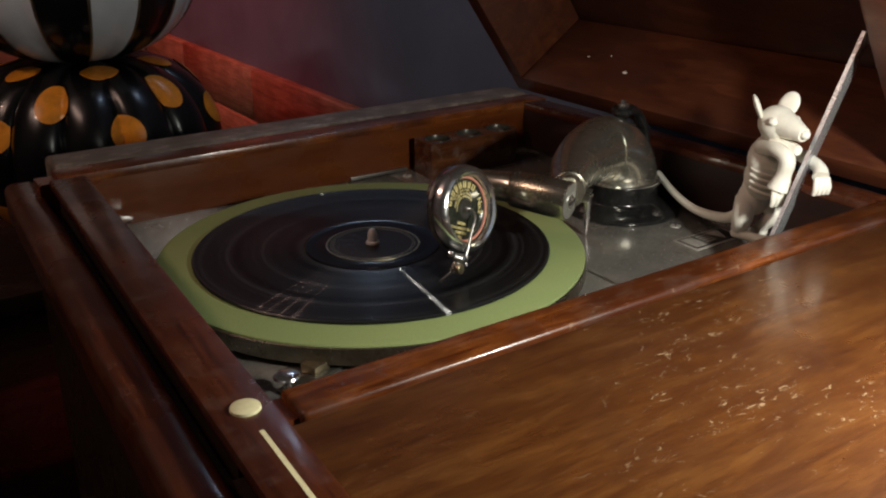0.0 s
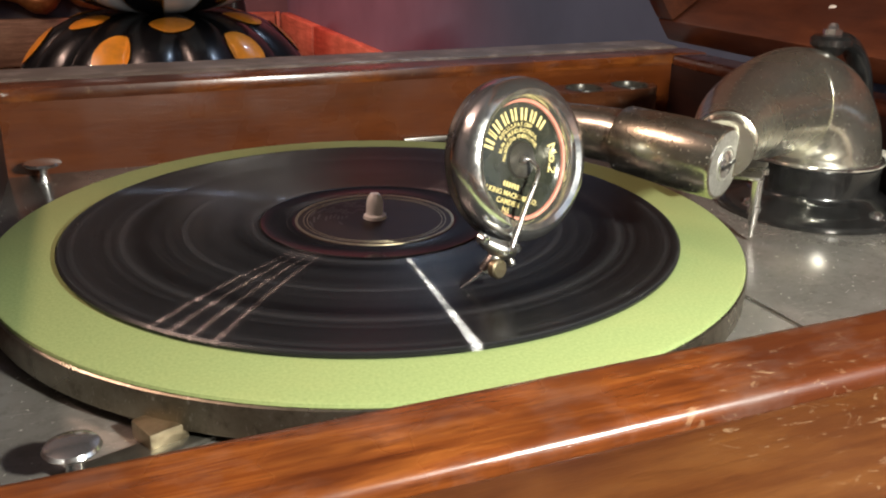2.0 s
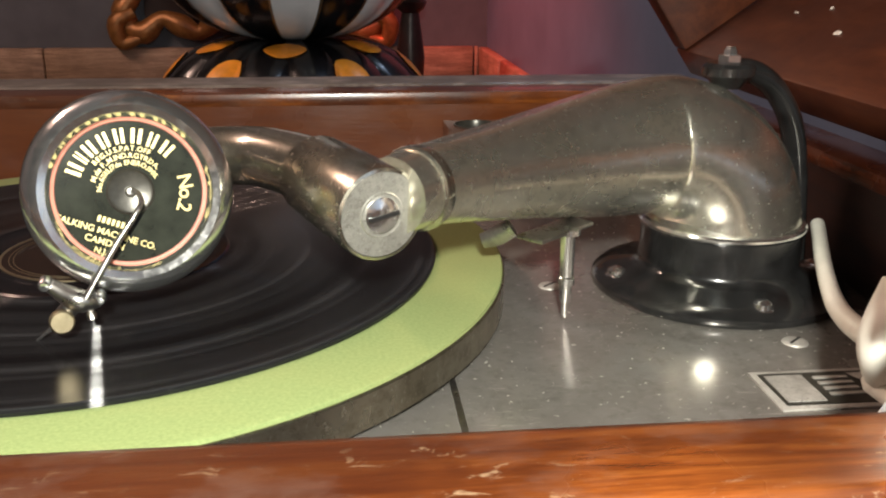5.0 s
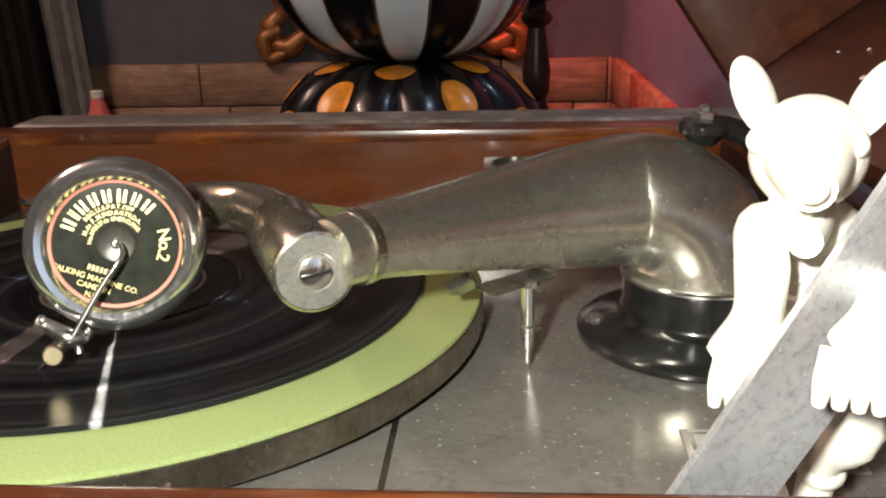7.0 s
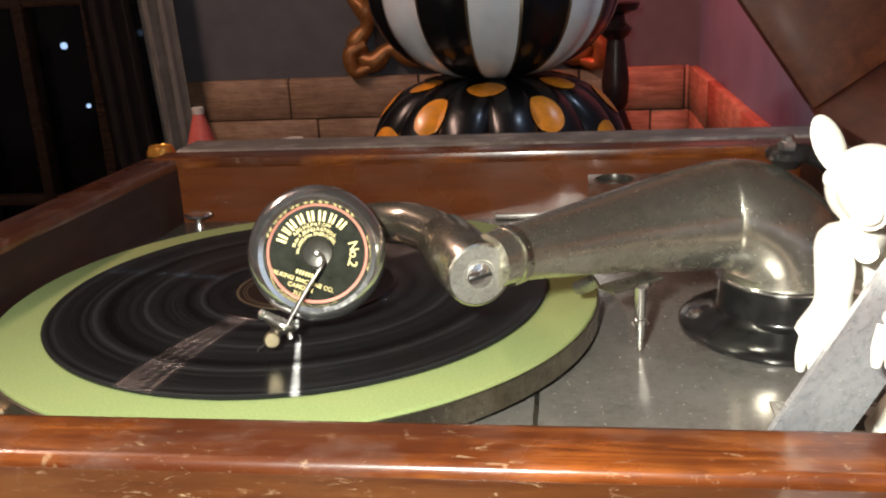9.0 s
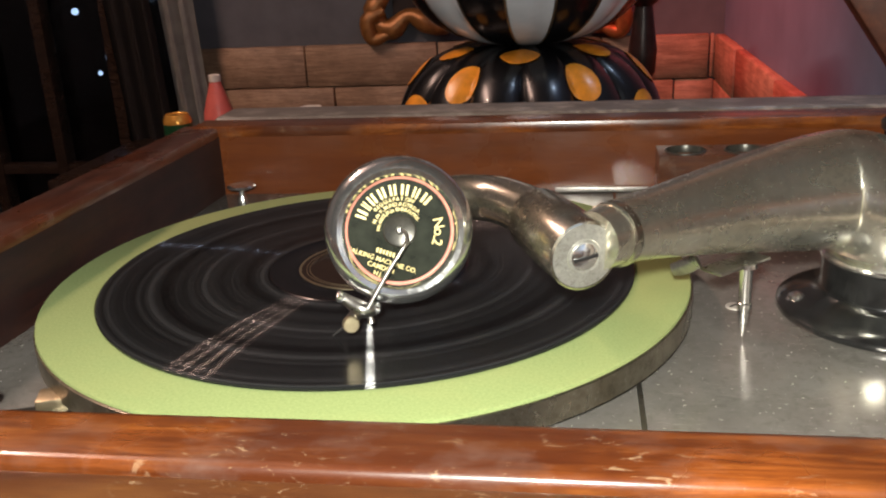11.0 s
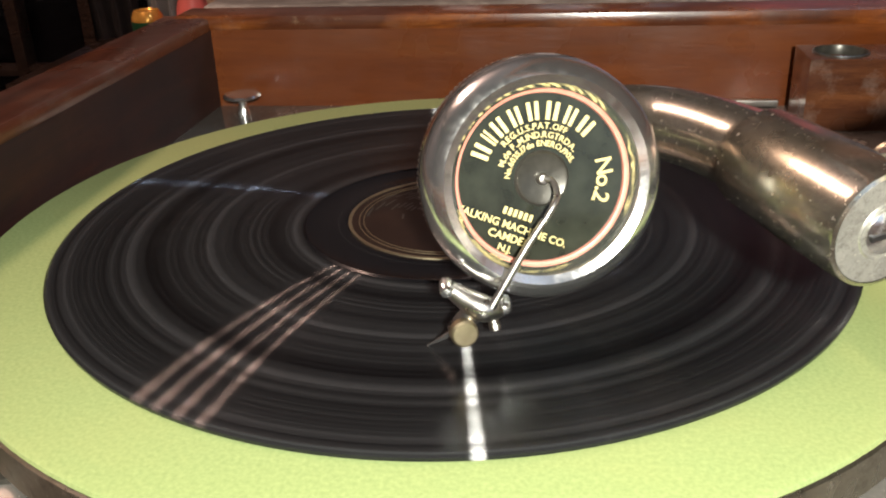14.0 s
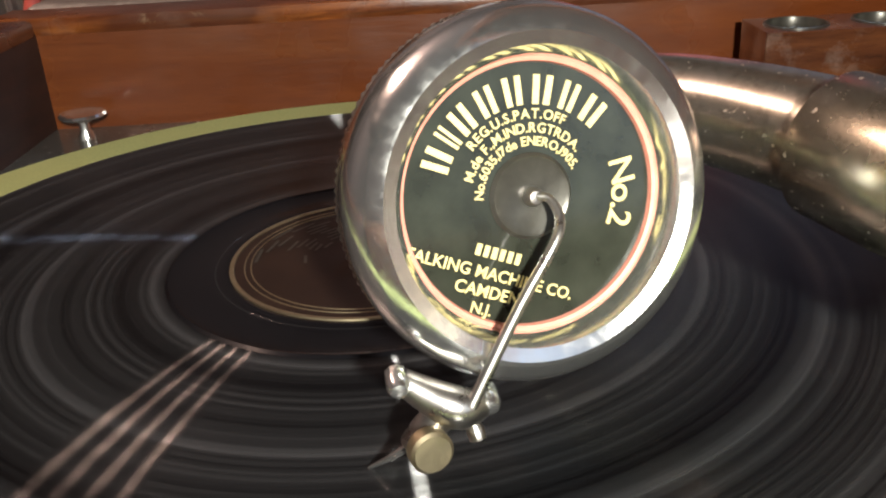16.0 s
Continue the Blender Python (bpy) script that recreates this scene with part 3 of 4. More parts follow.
part("screw_seat", lathe([(0.0058, 0.0004), (0.0060, 0.0008), (0.0064, 0.0009), (0.0068, 0.0004)], 32), DISCM, crook)
part("end_screw", lathe([(0, 0.0022), (0.0035, 0.0020), (0.0052, 0.0012), (0.0054, 0.0002)], 28), CHROME, crook, "bright slotted end screw")
part("screw_slot", box(-0.0047, 0.0047, -0.0006, 0.0006, 0.0016, 0.0024), RUBBER, crook, "", pose(0, 0, 0, 0, 0, 8))
f = e + d * 0.042
bm = tube([(*f, 0.0110), (*(f + d * 0.006), 0.0108), (0.0735, -0.0385, 0.0436, 0.0103), (0.0625, -0.0285, 0.0436, 0.0100), (0.0470, -0.0262, 0.0432, 0.0098), (0.0355, -0.0355, 0.0428, 0.0097), (0.0315, -0.0500, 0.0426, 0.0098)], 7, 32)
arm_part("goose_neck", bm, NICKEL, "curved tarnished goose neck")

# soundbox
sn = Vector((0.28, -0.935, 0.205)).normalized()
sc = Vector((0.0310, -0.0705, 0.0427))
SB = axis_pose(sc, sn)
soundbox = arm_part("soundbox", lathe([(0.0212, 0.0008), (0.0216, 0.0042), (0.0228, 0.0062), (0.0248, 0.0070), (0.0270, 0.0062), (0.0288, 0.0038), (0.0294, 0.0006), (0.0294, -0.003), (0.0290, -0.0036)], 96), CHROME, "bright nickel soundbox ring", SB)
bm = lathe([(0.0284, -0.0036), (0.0293, -0.0039), (0.0293, -0.0062), (0.0284, -0.0066)], 240, 20)
for v in bm.verts:
    k = round(math.atan2(v.co.y, v.co.x) / 6.283185 * 240)
    if k % 2 and math.hypot(v.co.x, v.co.y) > 0.0290:
        v.co.x, v.co.y = v.co.x * 0.988, v.co.y * 0.988
part("knurled_ring", bm, STEEL, soundbox, "knurled back ring")
part("back_plate", lathe([(0.0286, -0.0072), (0.026, -0.0098), (0.018, -0.0112), (0.0115, -0.0118), (0.0112, -0.0165), (0, -0.0166)], 64), NICKEL, soundbox)
part("diaphragm", lathe([(0, 0.0008), (0.0212, 0.0008), (0.0212, -0.002), (0, -0.002)], 64), FACE, soundbox, "dark glossy diaphragm with gilt lettering")
part("gasket", lathe([(0.0203, 0.0008), (0.0205, 0.0016), (0.0211, 0.0018), (0.02155, 0.0014), (0.0216, 0.0006)], 72), SALMON, soundbox, "salmon rubber gasket")
part("centre_disc", lathe([(0, 0.0013), (0.0055, 0.0013), (0.0062, 0.0016), (0.0068, 0.0009)], 40), DULL, soundbox, "", pose(0, 0, 0))
part("centre_screw", lathe([(0, 0.0034), (0.0010, 0.0032), (0.0015, 0.0024), (0.0016, 0.0014)], 12), STEEL, soundbox)
part("needle_bar", tube([(0.0002, 0.0002, 0.0028, 0.0007), (0.0018, -0.0004, 0.0040, 0.0007), (0.0022, -0.0032, 0.0062, 0.0008), (0.0000, -0.0066, 0.0080, 0.0008), (-0.0060, -0.0145, 0.0080, 0.0009), (-0.0136, -0.0258, 0.0080, 0.0010), (-0.0160, -0.0294, 0.0080, 0.0011)], 6, 12), STEEL, soundbox, "bent steel needle bar")
DX = Matrix.Translation((-0.0034, 0.0008, -0.0014))
part("yoke", tube([(-0.0222, -0.0238, 0.0048, 0.0017), (-0.0180, -0.0272, 0.0060, 0.0027), (-0.0140, -0.0298, 0.0074, 0.0034), (-0.0108, -0.0304, 0.0068, 0.0028), (-0.0075, -0.0296, 0.0054, 0.0018)], 4, 14), STEEL, soundbox, "steel pivot yoke", DX)
for x, y in ((-0.0222, -0.0242), (-0.0085, -0.0300)):
    part("pivot_screw", lathe([(0, 0.0022), (0.0013, 0.0020), (0.0018, 0.0012), (0.0018, -0.0022)], 10), CHROME, soundbox, "", DX @ axis_pose((x, y, 0.0070), (-0.15, -0.35, 0.9)))
part("lock_screw", lathe([(0, 0.0018), (0.0013, 0.0016), (0.0015, 0), (0.0010, -0.001), (0.0010, -0.005)], 10), STEEL, soundbox, "", DX @ axis_pose((-0.0112, -0.0342, 0.0072), (0.1, -0.95, 0.2)))
part("needle_holder", tube([(-0.0140, -0.0298, 0.0066, 0.0023), (-0.0172, -0.0325, 0.0050, 0.0026), (-0.0206, -0.0362, 0.0030, 0.0020)], 4, 12), STEEL, soundbox, "", DX)
part("thumb_screw", lathe([(0, 0.0016), (0.0029, 0.0015), (0.0034, 0.0010), (0.0034, -0.0012), (0.0029, -0.0018), (0.0013, -0.0020), (0.0013, -0.005)], 24), BRASS, soundbox, "flat brass thumb screw", DX @ axis_pose((-0.0190, -0.0350, 0.0088), (0.05, -0.1, 1)))
part("needle", tube([(-0.0204, -0.0360, 0.0030, 0.0008), (-0.0235, -0.0388, 0.0002, 0.0006), (-0.0265, -0.0414, -0.0034, 0.0003)], 3, 8), CHROME, soundbox, "steel needle", DX)

# lettering on the diaphragm
def glyph(ch, size):
    cu = bpy.data.curves.new("glyph", "FONT")
    cu.body, cu.size, cu.extrude = ch, size, 0.00008
    cu.resolution_u = 3
    cu.offset = size * 0.012
    ob = bpy.data.objects.new("glyph", cu)
    scene.collection.objects.link(ob)
    bpy.context.view_layer.update()
    me = bpy.data.meshes.new_from_object(ob.evaluated_get(bpy.context.evaluated_depsgraph_get()))
    bpy.data.objects.remove(ob)
    bpy.data.curves.remove(cu)
    return me


def arc_text(text, size, radius, centre, spread=None, z=0.0010, gap=0.12, flip=False):
    """Letters along an arc round the origin; centre in degrees, counted from the right."""
    made = []
    for ch in text:
        if ch == " ":
            made.append((None, size * 0.32, 0))
            continue
        me = glyph(ch, size)
        xs = [v.co.x for v in me.vertices]
        made.append((me, max(xs) - min(xs) + size * gap, min(xs)))
    total = sum(w for _, w, _ in made)
    bm = bmesh.new()
    along = -total / 2
    for me, w, x0 in made:
        if me:
            mid = along + w / 2
            a = radians(centre) - mid / (radius + size * 0.35)
            m = Matrix.Rotation(a - math.pi / 2, 4, "Z") @ Matrix.Translation((-(w - size * gap) / 2 - x0, radius, z))
            me.transform(m)
            bm.from_mesh(me)
        along += w
    return bm


def line_text(text, size, at, turn, z=0.0010):
    me = glyph(text, size)
    xs = [v.co.x for v in me.vertices]
    me.transform(Matrix.Translation((*at, z)) @ Matrix.Rotation(radians(turn), 4, "Z") @ Matrix.Translation((-(max(xs) + min(xs)) / 2, 0, 0)))
    bm = bmesh.new()
    bm.from_mesh(me)
    return bm


WIDTHS = [0.0046, 0.0023, 0.0043, 0.0041, 0.0043, 0.0047, 0.0039, 0.0047]
WIDTHS = [wd * 1.06 for wd in WIDTHS]
along = -sum(WIDTHS) / 2
for wd in WIDTHS:
    for k in (0.26, 0.66):
        a = radians(98) - (along + wd * k) / 0.0161
        q = pose(0, 0, 0.0009, 0, 0, math.degrees(a) - 90)
        part("name_bar", box(-wd * 0.105, wd * 0.105, 0.0140, 0.0184, 0, 0.00015), GOLD, soundbox, "", q)
    along += wd
part("lettering", arc_text("No.2", 0.0057, 0.0138, -7, gap=0.05), GOLD, soundbox, "gilt number")
part("lettering", arc_text("REG.U.S.PAT.OFF", 0.0021, 0.0119, 97), GOLD, soundbox)
part("lettering", arc_text("M.de F.,M.IND.RGTRDA.", 0.0021, 0.0098, 97, gap=0.10), GOLD, soundbox)
part("lettering", arc_text("No.6035,17de ENERO,1905.", 0.0020, 0.0078, 99, gap=0.08), GOLD, soundbox)
part("lettering", line_text("CAMDEN", 0.0027, (-0.0090, -0.0146), -24), GOLD, soundbox)
part("lettering", line_text("N.J.", 0.0025, (-0.0103, -0.0170), -24), GOLD, soundbox)
part("lettering", line_text("TALKING MACHINE CO.", 0.00265, (-0.0082, -0.0118), -24), GOLD, soundbox)
for at, wd, pitch in (((-0.0066, -0.0090), 0.0086, 0.00135),):
    n = int(wd / pitch)
    q = pose(*at, 0.0009, 0, 0, -24)
    for k in range(n):
        x = (k - (n - 1) / 2) * pitch
        part("name_bar", box(x - 0.00042, x + 0.00042, 0, 0.0018, 0, 0.00015), GOLD, soundbox, "", q)

# ---------------------------------------------------------------- small fittings on the motor board
def knob(x, y, r, h, label, name="speed_knob", cat="knob"):
    k = empty(name, pose(x, y, BZ), label, cat)
    part("stem", lathe([(0, h), (0.0024, h), (0.0022, h * 0.4), (0.0032, h * 0.2), (0.0036, 0), (0, 0)], 18), CHROME, k)
    part("cap", lathe([(0, h + 0.0020), (r * 0.6, h + 0.0018), (r * 0.92, h + 0.0010), (r, h), (r * 0.92, h - 0.0008), (r * 0.5, h - 0.0014), (r * 0.3, h - 0.003), (0, h - 0.003)], 32), CHROME, k)
    return k


knob(-0.131, 0.178, 0.0100, 0.0105, "small nickel mushroom knob on the motor board")
brake = knob(-0.126, -0.126, 0.0076, 0.0105, "nickel brake knob by the turntable rim", "brake_knob")
part("brake_arm", box(-0.004, 0.040, -0.005, 0.005, 0.0, 0.0018, 0.0006), DULL, brake, "", pose(0, 0, 0, 0, 0, 18))
part("brake_pad", box(0.020, 0.032, -0.002, 0.010, 0.0005, 0.0065, 0.001), BRASS, brake, "yellowed brake pad", pose(0, 0, 0, 0, 0, 20))
for x, y in ((0.245, -0.064), (0.173, -0.0022), (0.138, 0.178), (0.17, 0.135), (0.076, -0.1585)):
    s = empty("board_screw", pose(x, y, BZ), "flat slotted screw in the motor board", "screw", "board screws")
    part("head", lathe([(0, 0.0009), (0.003, 0.0009), (0.0042, 0.0005), (0.0045, 0)], 20), PALEPLATE, s)
    part("slot", box(-0.0035, 0.0035, -0.0004, 0.0004, 0.0007, 0.0011), RUBBER, s, "", pose(0, 0, 0, 0, 0, 40))

plate = empty("name_plate", pose(0.2440, -0.0985, BZ), "small etched metal maker's plate with plain marks", "plate")
part("plate", box(-0.026, 0.026, -0.0130, 0.0120, 0, 0.0008, 0.0003), PALEPLATE, plate)
part("field", box(-0.0238, 0.0238, -0.0108, 0.0098, 0.0005, 0.0010), DULL, plate, "dark etched field")
part("mark", box(-0.0225, -0.0105, -0.009, 0.008, 0.0008, 0.0013), PALEPLATE, plate)
bm = bmesh.new()
bm.faces.new([bm.verts.new((x, y, 0.0013)) for x, y in ((0.004, 0.008), (0.020, 0.008), (0.012, -0.008))])
part("mark", bm, PALEPLATE, plate)
for k in range(4):
    part("mark", box(-0.0075, 0.0035, 0.005 - k * 0.0036, 0.0066 - k * 0.0036, 0.0008, 0.0013), PALEPLATE, plate)

# needle cup block at the far wall
cup = empty("needle_cup", pose(0.203, 0.168, BZ), "dark wooden needle cup block with round wells", "needle cup")
out = [(-0.053, -0.015), (0.040, -0.015)] + [(0.040 + 0.015 * math.cos(radians(a)), 0.015 * math.sin(radians(a))) for a in range(-75, 76, 15)] + [(0.040, 0.015), (-0.053, 0.015)]
def bored_block(outline, z0, z1, wells, r, depth):
    """A prism with round wells sunk into its top."""
    bm = bmesh.new()
    low = [bm.verts.new((x, y, z0)) for x, y in outline]
    top = [bm.verts.new((x, y, z1)) for x, y in outline]
    rims, n = [], 28
    for cx in wells:
        ring = [[bm.verts.new((cx + r * math.cos(6.283185 * k / n), r * math.sin(6.283185 * k / n), z)) for k in range(n)] for z in (z1, z1 - depth)]
        for k in range(n):
            bm.faces.new((ring[0][k], ring[0][(k + 1) % n], ring[1][(k + 1) % n], ring[1][k]))
        bm.faces.new(ring[1])
        rims.append(ring[0])
    for k in range(len(outline)):
        j = (k + 1) % len(outline)
        bm.faces.new((low[k], low[j], top[j], top[k]))
    bm.faces.new(low)
    edges = []
    for loop in [top] + rims:
        for k in range(len(loop)):
            e_ = bm.edges.get((loop[k], loop[(k + 1) % len(loop)]))
            edges.append(e_)
    bmesh.ops.triangle_fill(bm, use_beauty=True, use_dissolve=False, edges=edges)
    bmesh.ops.recalc_face_normals(bm, faces=bm.faces[:])
    return smooth(bm, 35)


WELLS = (-0.036, 0.0, 0.036)
part("block", bored_block(out, 0.0002, 0.034, WELLS, 0.0118, 0.011), CUPWOOD, cup, "polished mahogany block, dusty on top")
for x in WELLS:
    part("well_rim", lathe([(0.0128, 0.0339), (0.0127, 0.0346), (0.0119, 0.0348), (0.0116, 0.0341), (0.0115, 0.0300)], 36), DULL, cup, "dull metal well rim", pose(x, 0, 0))
part("needle_heap", ball(bmesh.new(), (0, 0, 0.0235), (0.0095, 0.0090, 0.0075), 14), PALE, cup, "pale heap of used needles")

# ---------------------------------------------------------------- the mouse skeleton
MOUSE = pose(0.237, -0.145, BZ, 0, 0, -18)


def mouse():
    bm = bmesh.new()
    # origin: on the motor board between the hind legs; leans forward towards -y
    ball(bm, (0, 0.005, 0.047), (0.0120, 0.0115, 0.0130), 18)            # hips
    ball(bm, (-0.002, -0.006, 0.066), (0.0130, 0.0150, 0.0165), 20)        # belly
    ball(bm, (-0.003, -0.010, 0.080), (0.0140, 0.0150, 0.0170), 20)        # chest and shoulder blades
    for k in range(6):                                              # ribs, open at the back
        z = 0.062 + k * 0.0046
        pts = [(-0.002 + 0.0142 * math.cos(a), -0.008 + 0.0165 * math.sin(a), z + 0.004 * math.sin(a), 0.0011) for a in np.linspace(3.3, 6.1, 10)]
        tube(pts, 2, 6, bm=bm)
    for k in range(9):                                              # spine
        s = k / 8
        ball(bm, (-0.002 * s, 0.016 - 0.018 * s * s, 0.040 + 0.056 * s), (0.0034, 0.0034, 0.0042), 10)
    tube([(-0.004, -0.010, 0.092, 0.0062), (-0.006, -0.016, 0.104, 0.0062)], 3, 12, bm=bm)
    ball(bm, (-0.006, -0.019, 0.108), (0.0122, 0.0145, 0.0122), 22)     # skull
    tube([(-0.006, -0.026, 0.1090, 0.0096), (-0.0055, -0.036, 0.1080, 0.0074), (-0.0050, -0.0465, 0.1066, 0.0046)], 5, 16, bm=bm)
    ball(bm, (-0.0050, -0.0478, 0.1072), (0.0034, 0.0030, 0.0032), 10)
    tube([(-0.006, -0.022, 0.0975, 0.0072), (-0.0055, -0.033, 0.0955, 0.0054), (-0.0050, -0.0430, 0.0952, 0.0032)], 5, 14, bm=bm)
    for s in (-1, 1):
        ear = Matrix.Rotation(radians(26 * s), 4, "Y") @ Matrix.Rotation(radians(28 * s), 4, "Z")
        ball(bm, (0.0120 * s - 0.006, -0.012, 0.1185), (0.0022, 0.0072, 0.0094), 20, ear)
        ball(bm, (0.0090 * s - 0.0065, -0.0265, 0.1115), (0.0030, 0.0036, 0.0030), 10)
        if s < 0:
            arm_pts = [(-0.012, -0.012, 0.090, 0.0052), (-0.014, -0.032, 0.094, 0.0050), (-0.0125, -0.043, 0.090, 0.0054), (-0.0125, -0.0415, 0.079, 0.0052), (-0.0145, -0.0405, 0.069, 0.0078)]
        else:
            arm_pts = [(0.008, -0.012, 0.088, 0.0048), (0.010, -0.034, 0.086, 0.0044), (0.008, -0.050, 0.084, 0.0044), (0.005, -0.056, 0.080, 0.0054)]
        tube(arm_pts, 5, 12, bm=bm)
        hx, hy, hz = arm_pts[-1][:3]
        for f_ in (-1.5, -0.5, 0.5, 1.5):
            tube([(hx + f_ * 0.0026, hy - 0.001, hz, 0.0021), (hx + f_ * 0.0032, hy - 0.003, hz - 0.006, 0.0019), (hx + f_ * 0.0034, hy - 0.002, hz - 0.011, 0.0014)], 3, 8, bm=bm)
    # nearer hind leg: drawn up, its shin level and the foot against the stay
    tube([(-0.007, 0.006, 0.048, 0.0066), (-0.011, 0.000, 0.036, 0.0076), (-0.009, 0.006, 0.024, 0.0056)], 4, 12, bm=bm)
    tube([(-0.009, 0.010, 0.020, 0.0046), (-0.007, -0.008, 0.022, 0.0034), (-0.004, -0.030, 0.025, 0.0036)], 4, 10, bm=bm)
    # further hind leg: down to the board, with its knobbly ankle
    tube([(0.007, 0.006, 0.046, 0.0062), (0.011, -0.006, 0.038, 0.0070), (0.006, -0.002, 0.028, 0.0048), (0.004, 0.002, 0.018, 0.0048), (0.003, 0.002, 0.006, 0.0046)], 4, 12, bm=bm)
    ball(bm, (0.0050, 0.001, 0.022), (0.0062, 0.0062, 0.0050), 12)
    tube([(0.003, 0.004, 0.0040, 0.0042), (0.003, -0.018, 0.0034, 0.0036)], 3, 10, bm=bm)
    # tail: off the hips, over the board and round behind the tone arm
    back = MOUSE.inverted()
    pts = [(0.2410, -0.121, 0.009, 0.0042), (0.2445, -0.101, 0.003, 0.0037), (0.2525, -0.073, 0.000, 0.0033), (0.2640, -0.043, 0.002, 0.0030), (0.2765, -0.012, 0.009, 0.0028)]
    tube([(0.0, 0.013, 0.040, 0.0048)] + [(*(back @ Vector(p[:3])), p[3]) for p in pts], 5, 12, bm=bm)
    return smooth(bm, 60)


me = part("skeleton_figurine", mouse(), BONE, None, "", MOUSE)
tagged(me, "white plastic rodent skeleton figure standing by the lid stay", "figurine")

# ---------------------------------------------------------------- pumpkins on the far table
def pumpkin_r(th, lobes, depth):
    return 1 - depth * (1 - abs(math.cos(th * lobes / 2)) ** 0.6)


def lobe_mesh(a0, a1, R, h, lobes, depth, nu=8, nv=26, off=0.0):
    bm = bmesh.new()
    grid = []
    for i in range(nu + 1):
        th = a0 + (a1 - a0) * i / nu
        row = []
        for j in range(nv + 1):
            ph = -math.pi / 2 * 0.98 + math.pi * 0.98 * j / nv
            k = pumpkin_r(th, lobes, depth) * math.cos(ph) ** 0.8 * (R + off)
            row.append(bm.verts.new((k * math.cos(th), k * math.sin(th), (h + off) * math.sin(ph) * (1 - 0.12 * max(0, math.sin(ph)) ** 8))))
        grid.append(row)
    for i in range(nu):
        for j in range(nv):
            bm.faces.new((grid[i][j], grid[i + 1][j], grid[i + 1][j + 1], grid[i][j + 1]))
    bmesh.ops.recalc_face_normals(bm, faces=bm.faces[:])
    return smooth(bm, 60)


PX, PY = 0.025, 0.951
PZ1, PH1, PR1 = -0.135, 0.150, 0.200
low = empty("dotted_pumpkin", pose(PX, PY, PZ1 - PH1), "glossy black pumpkin with orange painted dots", "pumpkin")
LOB1 = 14
part("body", lobe_mesh(0, 2 * math.pi, PR1, PH1, LOB1, 0.10, 168, 40), PBLACK, low, "", pose(0, 0, PH1))


def dot(az, sin_el, rx, rz, heart=False):
    """A painted dot that follows the lobes of the lower pumpkin."""
    bm = bmesh.new()
    el0 = math.asin(sin_el)
    rings = [[None] * 24 for _ in range(6)]

    def at(th, ph):
        k = pumpkin_r(th, LOB1, 0.10) * math.cos(ph) ** 0.8 * (PR1 + 0.0016)
        return Vector((k * math.cos(th), k * math.sin(th), (PH1 + 0.0016) * math.sin(ph) * (1 - 0.12 * max(0, math.sin(ph)) ** 8)))
    mid = bm.verts.new(at(az, el0))
    for a in range(6):
        s = (a + 1) / 6
        for b in range(24):
            w = 6.283185 * b / 24
            dx, dz = math.cos(w) * rx * s, math.sin(w) * rz * s
            if heart and dz < 0:
                dx *= 1 - 0.35 * abs(dz) / rz
            rings[a][b] = bm.verts.new(at(az + dx / (PR1 * max(0.2, math.cos(el0))), el0 + dz / PH1))
    for b in range(24):
        c = (b + 1) % 24
        bm.faces.new((mid, rings[0][b], rings[0][c]))
        for a in range(5):
            bm.faces.new((rings[a][b], rings[a + 1][b], rings[a + 1][c], rings[a][c]))
    bmesh.ops.recalc_face_normals(bm, faces=bm.faces[:])
    return part("dot", smooth(bm), ORANGE, low, "", pose(0, 0, PH1))


for k in range(6):
    dot(radians(-92 + 60 * k), 0.87, 0.024, 0.021, True)
    dot(radians(-120 + 60 * k), 0.63, 0.021, 0.030)
    dot(radians(-88 + 60 * k), 0.33, 0.024, 0.026)
    dot(radians(-118 + 60 * k), -0.12, 0.022, 0.028)
    dot(radians(-90 + 60 * k), -0.50, 0.024, 0.026)

PZ2, PH2, PR2 = 0.130, 0.135, 0.186
high = empty("striped_pumpkin", pose(PX, PY, PZ2 - PH2), "black and white striped glossy pumpkin stacked on another", "pumpkin")
w = 2 * math.pi / 16
for k in range(16):
    a = radians(-85) + (k - 0.5) * w
    part("lobe", lobe_mesh(a + 0.01, a + w - 0.01, PR2, PH2, 16, 0.05), PWHITE if k % 2 == 0 else PBLACK, high, "white glazed lobe" if k % 2 == 0 else "black glazed lobe", pose(0, 0, PH2))
    part("gilt_line", lobe_mesh(a - 0.011, a + 0.011, PR2, PH2, 16, 0.05, 2, 26, 0.0006), BRASS, high, "", pose(0, 0, PH2))
for v in high.children:
    v.rotation_euler = (0, 0, 0)
part("stem", tube([(0, 0, 2 * PH2 - 0.03, 0.022), (0.004, 0, 2 * PH2 + 0.02, 0.014), (0.014, 0.004, 2 * PH2 + 0.05, 0.012)], 4, 10), BRASS, high)

TZ = PZ1 - PH1
stand = empty("side_table", pose(PX, PY, FLOOR), "dark wooden side table under the pumpkins", "table")
part("tabletop", box(-0.55, 0.30, -0.20, 0.32, TZ - FLOOR - 0.03, TZ - FLOOR, 0.004), DARKTABLE, stand)
for x in (-0.5, 0.25):
    for y in (-0.16, 0.26):
        part("leg", box(x - 0.02, x + 0.02, y - 0.02, y + 0.02, 0, TZ - FLOOR - 0.03, 0.003), DARKTABLE, stand)

# ---------------------------------------------------------------- the room
def setting(name, bm, mat, label, category):
    return tagged(part(name, bm, mat), label, category, "", "structure")


